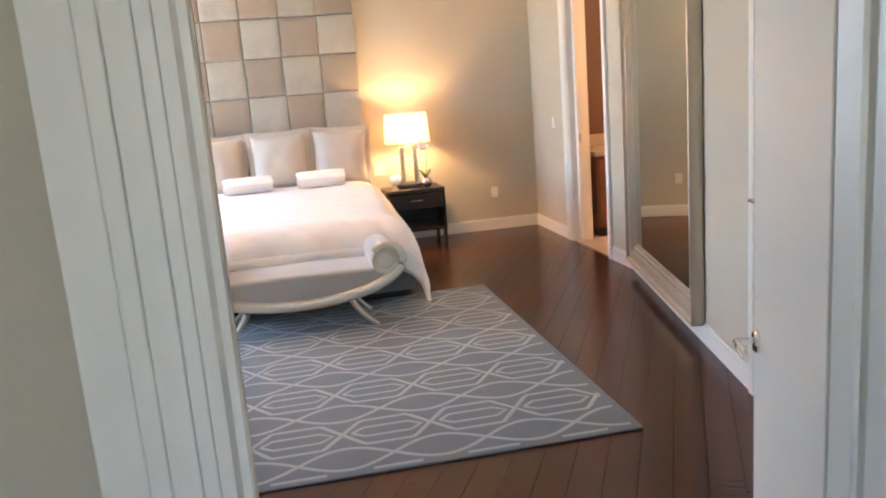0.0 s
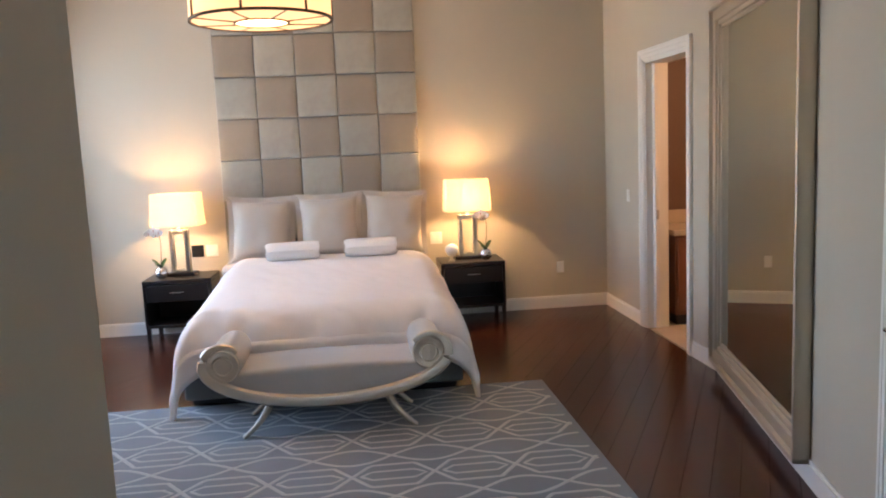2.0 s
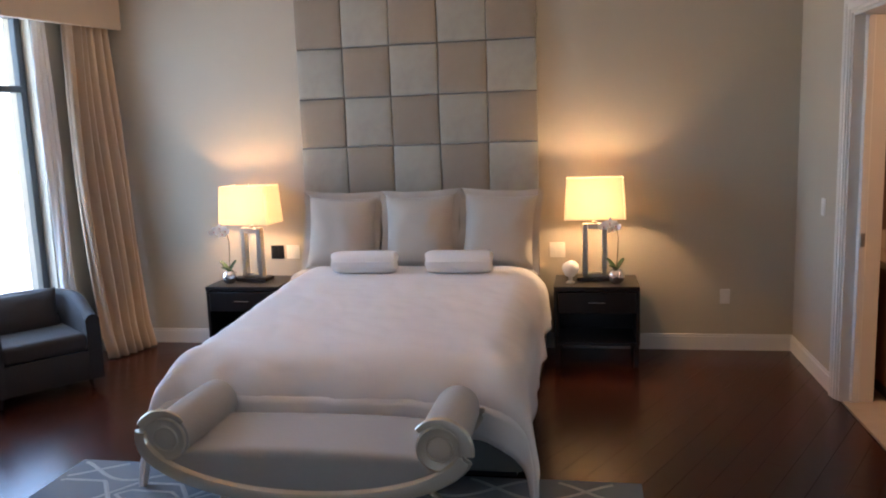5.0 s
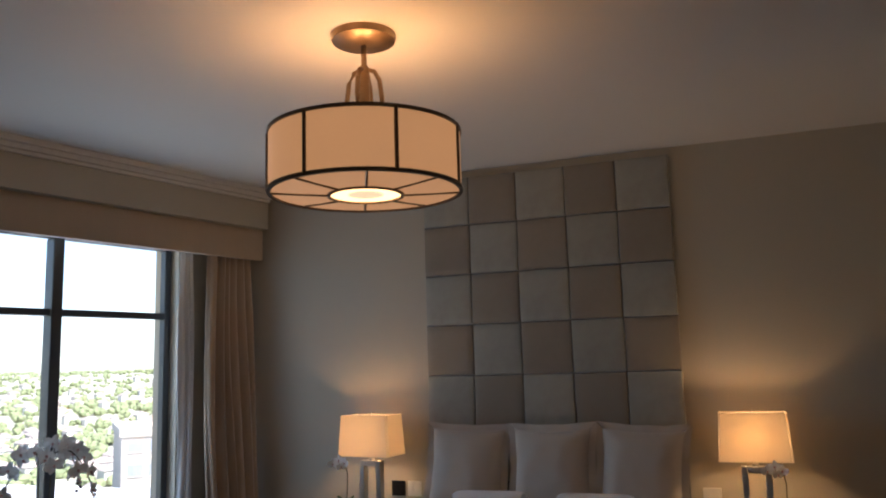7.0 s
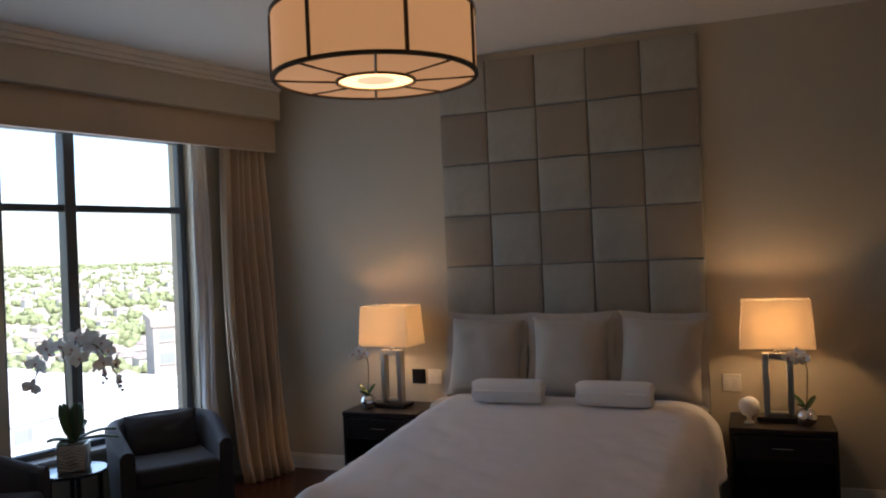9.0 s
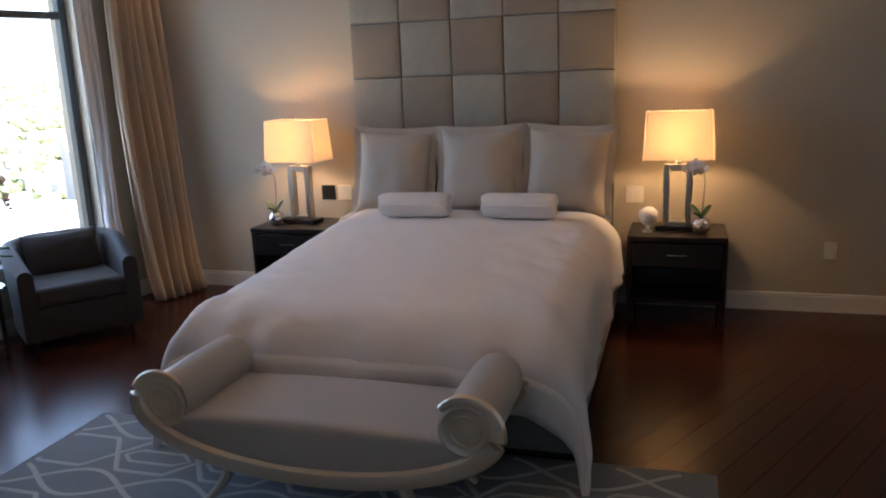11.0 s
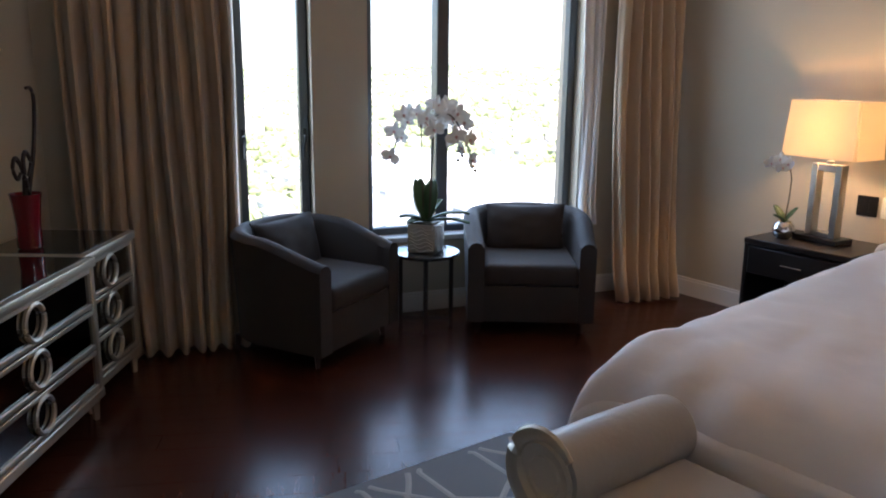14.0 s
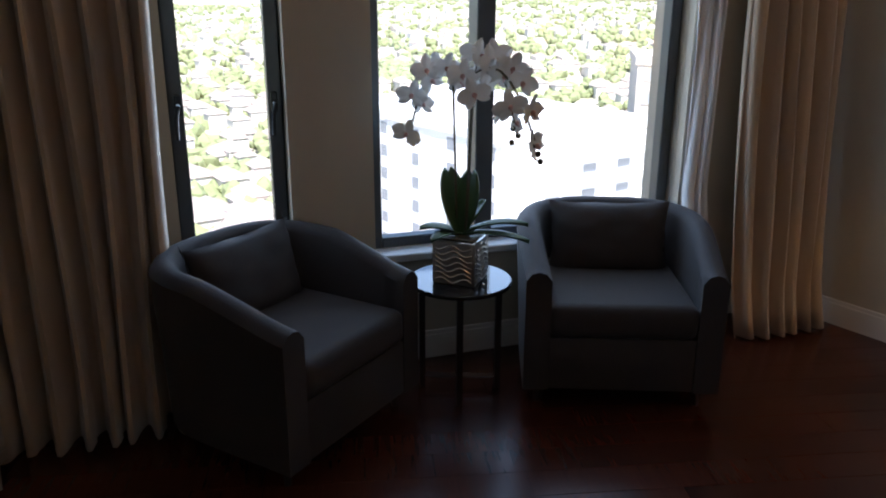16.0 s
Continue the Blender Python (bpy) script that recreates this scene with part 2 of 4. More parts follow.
# ---------------- structure ----------------
def wall(name, p0, p1, label, thick=.2, top=CEIL, openings=(), ext0=0., ext1=0., mat=WALL):
    m, length = along(p0, p1)
    bm = bmesh.new()
    cuts = sorted(openings)
    x = -ext0
    for a, b, z0, z1 in cuts:
        box(bm, x, a, 0, thick, 0, top)
        if z0 > 0:
            box(bm, a, b, 0, thick, 0, z0)
        box(bm, a, b, 0, thick, z1, top)
        x = b
    box(bm, x, length + ext1, 0, thick, 0, top)
    solo(name, bm, mat, label, "wall", m, kind="structure", smooth=False)
    return m, length


def baseboard(p0, p1, spans, h=.125):
    m, length = along(p0, p1)
    for a, b in spans:
        bm = bmesh.new()
        box(bm, a, b, -.016, 0, 0, h - .02)
        box(bm, a, b, -.011, 0, h - .02, h, .003)
        solo("baseboard", bm, TRIM, "white painted baseboard along the wall", "baseboard", m, kind="structure")


def casing(m, a, b, top, w=.095, proud=.028, thick=.2, name="trim", label="white painted moulded door casing", foot=.16):
    """Moulded casing round an opening a..b in a wall's own axes, on the room's side, with the jamb lining."""
    root = thing(name, label, "door casing", m, kind="structure")
    for x0, s in ((a, -1), (b, 1)):
        bm = bmesh.new()
        for k, (u0, u1, d) in enumerate(((0, .02, .012), (.02, .055, .020), (.055, .08, .026), (.08, w, proud))):
            box(bm, x0 + s * u0, x0 + s * u1, -d, 0, 0, top + w, .002)
        part("side_casing", bm, TRIM, root)
    bm = bmesh.new()
    for u0, u1, d in ((0, .02, .013), (.02, .055, .021), (.055, .08, .027), (.08, w, proud + .001)):
        box(bm, a - u0, b + u0, -d, 0, top + u0, top + u1, .002)
    part("head_casing", bm, TRIM, root)
    bm = bmesh.new()
    box(bm, a - .001, a + .018, .0, thick, 0, top)
    box(bm, b - .018, b + .001, .0, thick, 0, top)
    box(bm, a + .018, b - .018, .0, thick, top - .018, top)
    box(bm, a + .018, a + .03, .08, .12, 0, top - .018)
    box(bm, b - .03, b - .018, .08, .12, 0, top - .018)
    part("jamb", bm, TRIM, root)
    return root


HULL = [NW, NE, E_BEND, SE, DOOR_W, SW]


def clip(poly, inside):
    for (ax, ay), (bx, by) in zip(inside, inside[1:] + inside[:1]):
        out = []
        side = [(bx - ax) * (y - ay) - (by - ay) * (x - ax) for x, y in poly]
        for i in range(len(poly)):
            j = (i + 1) % len(poly)
            if side[i] <= 0:
                out.append(poly[i])
            if (side[i] <= 0) != (side[j] <= 0):
                k = side[i] / (side[i] - side[j])
                out.append((poly[i][0] + k * (poly[j][0] - poly[i][0]), poly[i][1] + k * (poly[j][1] - poly[i][1])))
        poly = out
        if not poly:
            return []
    return poly


bm = bmesh.new()
box(bm, -4.0, 3.2, -12, .3, -.3, -.012)
floor = solo("floor", bm, GAP, "dark glossy stained wood plank floor", "floor", kind="structure", smooth=False)
bm = bmesh.new()
box(bm, -4.2, 5.6, -12.2, .5, CEIL, CEIL + .25)
solo("ceiling", bm, CEILING, "plain painted ceiling", "ceiling", kind="structure", smooth=False)

wall("wall_north", NW, NE, "greige painted wall behind the bed", ext0=.3, ext1=.2)
ME1, LE1 = wall("wall_east", NE, E_BEND, "greige painted wall with the bathroom doorway", openings=((1.10, 1.98, 0, 2.34),), ext1=.05)
ME2, LE2 = wall("wall_mirror", E_BEND, SE, "greige painted wall with mirror and closet door", openings=((2.78, 3.52, 0, 2.34),), ext1=.2)
MS, LS = wall("wall_south", SE, DOOR_W, "greige painted wall with the entry doorway", openings=((.74, 1.77, 0, 2.34),), thick=.15, ext1=1.5)
wall("wall_passage", DOOR_W, PASS, "greige painted wall end beside the entry", thick=.14)
wall("wall_dresser", PASS, SW, "greige painted wall behind the dresser", ext1=.2)
MW, LW = along(SW, NW)
WO = ((LW - 2.88, LW - 2.46), (LW - 2.13, LW - .68))  # left and right window openings along the wall
wall("wall_west", SW, NW, "window wall in greige paint", thick=.3, openings=tuple((a, b, .47, 2.76) for a, b in WO), ext0=.25, ext1=.1)
baseboard(NW, NE, ((.0, 5.5),))
baseboard(NE, E_BEND, ((.016, 1.0), (2.08, 2.49)))
baseboard(E_BEND, SE, ((.02, 2.67), (3.63, 4.9)))
baseboard(PASS, SW, ((.05, 4.5),))
baseboard(SW, NW, ((.02, LW - .02),))
baseboard(DOOR_W, PASS, ((.05, .72),))

# hall behind the entry door, unseen; its end opening is added for light
for n, p0, p1, op in (("wall_hall_west", (-1.6, -11.8), (-1.6, -7.4), ()), ("wall_hall_east", (2.4, -7.4), (2.4, -11.8), ())):
    wall(n, p0, p1, "plain greige hall wall", openings=op)
wall("wall_hall_end", (2.4, -11.8), (-1.6, -11.8), "plain greige hall wall with an added unseen opening for light", openings=((1.5, 2.4, 1.1, 2.1),), ext0=.2, ext1=.2)

# crown moulding and curtain box along the window wall
root = thing("valance_box", "greige painted soffit above a fabric curtain valance", "valance", WIN, kind="structure")
bm = bmesh.new()
box(bm, .0, 3.86, .0, .30, 2.92, CEIL - .10, .004)
part("soffit", bm, WALL, root)
bm = bmesh.new()
for d, z0, z1 in ((.32, CEIL - .10, CEIL - .075), (.345, CEIL - .075, CEIL - .04), (.38, CEIL - .04, CEIL)):
    box(bm, .0, 3.84, .0, d, z0, z1, .004)
part("crown_moulding", bm, CEILING, root)
bm = bmesh.new()
box(bm, .0, 3.84, .19, .23, 2.655, 2.92, .008, 2)
part("fabric_valance", bm, CURTAIN, root, "taupe fabric covered valance board")

# windows
for k, (s0, s1, mull) in enumerate(((2.46, 2.88, ()), (.68, 2.13, (1.63,)))):
    root = thing("window_%d" % (k + 1), "tall dark framed window over a city and green hills", "window", WIN, kind="structure")
    y0, y1 = -.16, -.09
    for nm, dims in (("frame_side", (s0, s0 + .055, y0, y1, .47, 2.76)), ("frame_side", (s1 - .055, s1, y0, y1, .47, 2.76)),
                     ("frame_head", (s0 + .055, s1 - .055, y0, y1, 2.70, 2.76)), ("frame_foot", (s0 + .055, s1 - .055, y0, y1, .47, .53)),
                     ("transom", (s0 + .055, s1 - .055, y0 - .005, y1 + .01, 2.15, 2.20))):
        boxpart(nm, dims, FRAME, root, .006)
    for s in mull:
        boxpart("mullion", (s - .04, s + .04, y0 - .01, y1 + .03, .53, 2.70), FRAME, root, .006)
    xs = [s0 + .05, *mull, s1 - .05]
    for a, b in zip(xs, xs[1:]):
        for z0, z1 in ((.52, 2.16), (2.19, 2.71)):
            pane = boxpart("pane", (a, b, -.128, -.122, z0, z1), GLASS, root, 0)
            pane.visible_shadow = False
    bm = bmesh.new()
    box(bm, s0 - .02, s1 + .02, -.09, .03, .455, .49, .006)
    part("window_sill", bm, SILL, root, "pale stone window sill")
    if not mull:
        for s in (s0 + .035, s1 - .035):
            h = bmesh.new()
            box(h, s - .012, s + .012, -.09, -.06, 1.08, 1.16, .004)
            tube(h, [(s, -.06, 1.12), (s, -.035, 1.12), (s + .01, -.03, 1.07), (s + .012, -.03, 1.0)], .008)
            part("window_handle", h, BLACK, root, "small dark lever handle")


# curtains
def curtain(s0, s1, name, mat, label, n=9, depth=.05, y=.11, top=2.90, z0=.012, seed=1, flare=.12, lean=0.):
    rnd = random.Random(seed)
    ph = [rnd.uniform(-.9, .9) for _ in range(n * 2 + 3)]
    bm = bmesh.new()
    nu, nv = n * 12, 26

    def f(u, v):
        t = u * n
        k = int(t)
        w = math.sin(2 * math.pi * (t + ph[k] * .25 * math.sin(math.pi * (t - k)) ** 2))
        amp = depth * (.55 + .45 * (1 - v)) * (1 + .5 * ph[k] * math.sin(math.pi * (t - k)))
        spread = 1 + flare * (1 - v)
        s = (s0 + s1) / 2 + (u - .5) * (s1 - s0) * spread + .012 * math.sin(7 * v + k) + .035 * noise.noise(Vector((u * n * .8, v * 1.5, seed)))
        puddle = .03 * max(0, 1 - v * 14)
        return Vector((s, y + amp * w + puddle + lean * (1 - v) ** 1.6 + .01 * math.sin(5 * v + 3 * u), z0 + v * (top - z0)))
    grid(bm, nu, nv, f)
    ob = solo(name, bm, mat, label, "curtain", WIN)
    sm = ob.modifiers.new("thick", "SOLIDIFY")
    sm.thickness = .006
    return ob


curtain(.05, .50, "curtain", CURTAIN, "taupe silk pleated curtain hanging to the floor", 6, seed=3, y=.12, flare=.14, lean=.15)
curtain(2.93, 3.72, "curtain", CURTAIN, "wide taupe silk pleated curtain hanging to the floor", 10, .055, seed=5, y=.14, flare=.06, lean=.13)
curtain(.56, .67, "sheer_curtain", SHEER, "narrow white sheer curtain beside the window", 3, .02, y=.03, seed=8, top=2.7, z0=.50, flare=0)

# bathroom seen through the doorway
casing(ME1, 1.10, 1.98, 2.34, name="door_1", label="white moulded casing of the open bathroom doorway")
bm = bmesh.new()
box(bm, 1.12, 1.17, .06, .10, 0.01, 2.32, .003)
pd = solo("pocket_door", bm, TRIM, "edge of a white pocket door pushed into the wall", "door", ME1)
bm = bmesh.new()
box(bm, 1.171, 1.176, .068, .092, .98, 1.06, .001)
part("edge_pull", bm, NICKEL, pd, "brass coloured edge pull")
for n, p0, p1 in (("wall_bath_north", (3.04, -.5), (5.2, -.5)), ("wall_bath_east", (5.2, -.5), (5.2, -3.2)), ("wall_bath_south", (5.2, -3.2), (3.04, -3.2))):
    wall(n, p0, p1, "brown tiled bathroom wall", mat=BROWNWALL, thick=.1)
bm = bmesh.new()
box(bm, 2.86, 5.2, -3.2, -.5, -.05, .002)
solo("floor_bath", bm, STONE, "beige stone bathroom floor", "floor", kind="structure", smooth=False)
root = thing("vanity", "reddish wood bathroom vanity with a marble top", "vanity", pose(3.1, -.52, 0))
boxpart("body", (0.0, 1.6, -.55, 0, .1, .82), REDWOOD, root)
boxpart("plinth", (.03, 1.57, -.5, -.02, .003, .1), BLACKWOOD, root)
boxpart("countertop", (-.02, 1.63, -.58, 0, .82, .87), STONE, root, label="beige marble countertop")
boxpart("backsplash", (0, 1.6, -.02, 0, .87, 1.0), STONE, root)
for i in range(3):
    d = boxpart("cabinet_door", (.02 + i * .53, .52 + i * .53, -.568, -.55, .14, .79), REDWOOD, root)
    boxpart("handle", (.44 + i * .53, .455 + i * .53, -.59, -.568, .4, .55), NICKEL, d)
boxpart("ceiling_panel", (3.04, 5.2, -3.2, -.5, 2.62, 2.7), CEILING, tagged(thing("bath_ceiling", "lowered bathroom ceiling", "ceiling", kind="structure")))
bulb("bath_light", (4.3, -2.2, 2.4), 6, (1, .52, .24), .12)

# closet doorway beside the mirror
casing(ME2, 2.78, 3.52, 2.34, name="door_2", label="white moulded casing of the closet door", w=.105)
root = thing("closet_door", "white painted closet door standing ajar with a chrome lever", "door", ME2 @ pose(3.50, .02, 0, 0, 0, 186))
boxpart("leaf", (0, .69, -.04, 0, .008, 2.315), TRIM, root, .003)
bm = bmesh.new()
tube(bm, [(.63, -.04, 1.0), (.63, -.09, 1.0)], .011)
tube(bm, [(.635, -.088, 1.0), (.57, -.09, 1.0), (.52, -.085, 1.0)], .009)
lathe(bm, [(.026, 0), (.026, .008), (.02, .012)], 20, pose(.63, -.04, 1.0, 90, 0, 0))
tube(bm, [(.63, .0, 1.0), (.63, .05, 1.0)], .011)
tube(bm, [(.635, .048, 1.0), (.57, .05, 1.0), (.52, .045, 1.0)], .009)
part("door_handle", bm, CHROME, root, "chrome lever handle")

# entry door: casing on the hall side, leaf open into the room
MH, LH = along((-.03, -7.40), (1.0, -7.40))
casing(MH, .0, 1.01, 2.34, name="door_3", label="white moulded casing of the entry doorway", w=.135, thick=.15)
root = thing("entry_door", "white painted entry door standing open with a chrome lever", "door", pose(.975, -7.235, 0, 0, 0, 67))
boxpart("leaf", (0.01, .69, -.04, .004, .008, 2.32), TRIM, root, .003)
for sgn in (0, 1):
    bm = bmesh.new()
    y0, y1 = ((.004, .055), (-.04, -.091))[sgn]
    tube(bm, [(.63, y0, .905), (.63, y1, .905)], .011)
    tube(bm, [(.635, y1, .905), (.58, y1 * 1.02, .905), (.52, y1 * .95, .90)], .0095)
    lathe(bm, [(.03, 0), (.03, .006), (.024, .012)], 24, pose(.63, y0, .905, -90 if sgn == 0 else 90, 0, 0))
    part("door_handle", bm, CHROME, root, "chrome lever handle")
boxpart("latch_plate", (.69, .692, -.03, -.006, .83, .98), NICKEL, root, 0)

# framed mirror on the angled wall
root = thing("wall_mirror_frame", "tall mirror in a wide champagne silver frame on the wall", "mirror", ME2)
MS0, MS1, MZ0, MZ1 = .05, 1.90, .10, 2.54
for nm, s in (("frame_side", MS0), ("frame_side", MS1)):
    sg = 1 if s == MS0 else -1
    bm = bmesh.new()
    for u0, u1, d in ((0, .03, .085), (.03, .10, .06), (.10, .13, .045), (.13, .155, .03)):
        box(bm, s + sg * u0, s + sg * u1, -d, -.002, MZ0 + u0, MZ1 - u0, .006, 2)
    part(nm, bm, SILVER, root)
for nm, z in (("frame_foot", MZ0), ("frame_head", MZ1)):
    sg = 1 if z == MZ0 else -1
    bm = bmesh.new()
    for u0, u1, d in ((0, .03, .0855), (.03, .10, .0605), (.10, .13, .0455), (.13, .155, .0305)):
        box(bm, MS0 + u0, MS1 - u0, -d, -.002, z + sg * u0, z + sg * u1, .006, 2)
    part(nm, bm, SILVER, root)
boxpart("mirror_glass", (MS0 + .15, MS1 - .15, -.02, -.012, MZ0 + .15, MZ1 - .15), MIRROR, root, .003)


# wall plates
def plate(m, x, z, w=.075, h=.115, mat=PLASTIC, name="light_switch", label="white plastic light switch on the wall", kind=0):
    root = thing(name, label, "switch" if kind == 0 else "outlet", m)
    boxpart("plate", (x - w / 2, x + w / 2, -.008, -.001, z - h / 2, z + h / 2), mat, root, .003)
    n = 1 if w < .1 else 2
    for i in range(n):
        cx = x + (i - (n - 1) / 2) * .055
        if kind == 0:
            boxpart("rocker", (cx - .017, cx + .017, -.012, -.008, z - .034, z + .034), mat, root, .002)
        else:
            for dz in (-.022, .022):
                boxpart("socket", (cx - .015, cx + .015, -.010, -.008, z + dz - .014, z + dz + .014), mat, root, .003)


MN, LN = along(NW, NE)
plate(MN, 2.344 + 2.66, .42, name="wall_outlet", label="white outlet low on the wall", kind=1)
plate(MN, 1.084 + 2.66, .79, w=.12, h=.12, label="white double switch plate beside the bed")
plate(MN, -1.10 + 2.66, .79, w=.115, h=.115, label="white switch plate beside the bed")
plate(MN, -1.236 + 2.66, .79, w=.115, h=.115, mat=BLACK, name="control_panel", label="black glass control plate beside the bed")
plate(ME1, .67, 1.165, label="white light switch beside the bathroom door")
bm = bmesh.new()
box(bm, -.36, -.28, -7.409, -7.401, .90, 1.02, .003)
solo("light_switch", bm, PLASTIC, "white switch plate beside the entry casing", "switch")

# ---------------- bed ----------------
root = thing("headboard", "floor to ceiling headboard of padded velvet squares in tan and grey", "headboard")
ROW = (3.19, 2.805, 2.416, 2.027, 1.643, 1.256, .87)
boxpart("backing", (-.945, .945, .012, .05, .02, 3.185), BEDGREY, root)


def pad_mesh(mat):
    bm = bmesh.new()
    w, h, n = .379, .383, 12

    def f(u, v):
        a, b = -math.cos(math.pi * u), -math.cos(math.pi * v)
        e = (1 - abs(a) ** 14) * (1 - abs(b) ** 14)
        return Vector((a * w / 2, .012 - .022 * max(0, e) ** .3 - .004 * (1 - a * a) * (1 - b * b), b * h / 2))
    grid(bm, n, n, f)
    return finish("panel", bm, mat)


pads = [pad_mesh(VELVET_GREY), pad_mesh(VELVET_TAN)]
rnd = random.Random(4)
for k in range(6):
    for c in range(5):
        p = new("panel", pads[(k + c) % 2])
        p.parent = root
        p.matrix_basis = pose((c - 2) * .38, rnd.uniform(-.004, .003), (ROW[k] + ROW[k + 1]) / 2, rnd.uniform(-1, 1), rnd.uniform(-.5, .5), rnd.uniform(-1, 1))

root = thing("bed", "king bed with a dark grey upholstered base", "bed")
boxpart("base", (-.91, .99, -2.42, -.02, .06, .36), BEDGREY, root, .02, segs=3)
boxpart("plinth", (-.87, .95, -2.36, -.06, .014, .06), BLACK, root)
boxpart("mattress", (-.89, .97, -2.34, -.03, .36, .59), SHAM, root, .05, segs=4)


def drape(a, flat, r, drop):
    """Arc length a beyond the bed's middle to sideways place and fall."""
    s = abs(a)
    if s < flat:
        return a, 0.
    q = s - flat
    arc = r * math.pi / 2
    if q < arc:
        t = q / r
        return math.copysign(flat + r * math.sin(t), a), r * (1 - math.cos(t))
    return math.copysign(flat + r + .12 * (q - arc), a), r + (q - arc)


bm = bmesh.new()
noise.seed_set(3)


def duvet(u, v):
    side = (u - .5) * 2 * 1.21
    x, dx = drape(side, .755, .20, 0)
    x += .055
    run = v * 2.38
    if run < 1.90:
        y, dy = -.42 - run, 0.
    else:
        q = run - 1.90
        yy, dy = drape(q, .0, .22, 0)
        y = -2.32 - yy
    hang = min(1, dx / .35)
    z = .715 - .085 * min(1, max(0, (v - .15) / .6)) - dx - dy * (1 + .1 * hang)
    puff = .014 * noise.noise(Vector((x * 1.6, y * 1.5, 1))) + .006 * noise.noise(Vector((x * 5, y * 5, 4))) + .022 * math.cos(x * 1.3)
    fold = noise.noise(Vector((y * 5 + side * 2.0, .7 * side, 7)))
    x += math.copysign(1, side) * hang * .05 * fold * (1 if dx > .1 else 0)
    if dy > .05:
        y += .035 * noise.noise(Vector((x * 6, z * 3, 2))) - .03 * hang
    flap = max(0, (v - .72) / .28) * hang
    x += math.copysign(.035, side) * flap
    y -= .07 * flap
    if v > .62:
        q = min(1, (v - .62) / .25) * min(1, max(0, abs(side) - .45) / .5)
        z += .016 * q * math.sin(16 * math.atan2(abs(side) - .5, (v - .55) * 2.4)) * (1 - .4 * hang)
        x += math.copysign(.014, side) * q * hang * math.sin(22 * v)
    crease = abs(noise.noise(Vector((x * 4.5 + y * 2, y * 3.5 - x, 9))))
    return Vector((x, y, z + (puff + .012 * (crease - .2) - .005 * max(0, 1 - 5 * abs(noise.noise(Vector((x * 5 - y * 3, y * 6 + x * 4, 12))))) * min(1, v * 2)) * (1 - .7 * hang)))


grid(bm, 92, 84, duvet)
ob = solo("duvet", bm, DUVET, "thick white cotton duvet draped over the bed", "duvet")
bm = bmesh.new()
grid(bm, 92, 5, lambda u, v: duvet(.03 + .94 * u, .925 + .073 * v) + Vector((0, -.021 - .008 * math.sin(math.pi * v), .004)))
hem = part("border", bm, DUVET, ob, "flat stitched border along the foot")
sm = hem.modifiers.new("thick", "SOLIDIFY")
sm.thickness = .006
sm = ob.modifiers.new("thick", "SOLIDIFY")
sm.thickness, sm.offset = .03, 0


def pillow_mesh(w, h, t, mat, flange=.045, seed=0):
    bm = bmesh.new()
    n = 22
    for s in (1, -1):
        def f(u, v, s=s):
            a, b = 2 * u - 1, 2 * v - 1
            e = max(0, 1 - abs(a) ** 3.2) ** .55 * max(0, 1 - abs(b) ** 3.2) ** .55
            pinch = 1 - .07 * (1 - abs(a) ** 2) * abs(b) ** 3, 1 - .07 * (1 - abs(b) ** 2) * abs(a) ** 3
            wr = .014 * noise.noise(Vector((a * 2.2 + seed, b * 2.2, s * 3)))
            return Vector((a * w / 2 * pinch[1], -s * (e * (t / 2 + wr) + .003), b * h / 2 * pinch[0]))
        grid(bm, n, n, f)
    for side in range(4):
        c, sn = (1, 0, -1, 0)[side], (0, 1, 0, -1)[side]

        def fl(u, v, c=c, sn=sn):
            a = 2 * u - 1
            k = 1 - .07 * (1 - a * a)
            wav = .012 * math.sin(a * 9 + c * 3 + seed) * v
            d = k + v * 2 * flange / w
            p = (d, a * (1 + v * .16)) if c else (a * (1 + v * .16), d * 1)
            if c:
                return Vector((c * p[0] * w / 2, wav, p[1] * h / 2))
            return Vector((p[0] * w / 2, wav, sn * p[1] * h / 2))
        grid(bm, 16, 2, fl)
    bmesh.ops.remove_doubles(bm, verts=bm.verts, dist=.0015)
    return finish("pillow", bm, mat)


for i, (x, tilt, rz) in enumerate(((-.58, 15, 3), (.05, 13, -2), (.66, 16, -3))):
    tagged(new("euro_pillow", pillow_mesh(.545, .56, .25, SHAM, .05, seed=i * 5)), "square beige grey linen pillow with a flange against the headboard", "pillow", "pillows on the bed").matrix_world = pose(x, -.22 - .02 * i, .985, -tilt, (1.5, -1, 2)[i], rz)
bm = bmesh.new()
box(bm, -.94, .94, -.5, -.06, .60, .70, .05, 4)
solo("sleeping_pillow", bm, SHAM, "flat beige pillow layer behind the square pillows", "pillow")


def towel(x, y, rz):
    bm = bmesh.new()
    seg, L = 20, .46

    def f(u, v):
        a = 2 * math.pi * u
        r = 1 + .05 * math.sin(3 * a)
        q = abs(2 * v - 1) ** 12
        return Vector(((v - .5) * L + .006 * math.sin(5 * a), .092 * r * math.cos(a) * (1 - .12 * q), .080 * r * math.sin(a) * (1 - .12 * q)))
    vs = grid(bm, seg, 14, f, wrap=True)
    bm.faces.new([r[0] for r in vs])
    bm.faces.new([r[-1] for r in vs])
    tube(bm, [(-.21, -.092, .01), (0, -.098, .012), (.21, -.092, .01)], .012, 6)
    solo("rolled_towel", bm, TOWEL, "rolled white terry towel lying on the duvet", "towel", pose(x, y, .835, 0, 0, rz), "towels on the bed")


towel(-.27, -.70, 2)
towel(.42, -.70, -2)


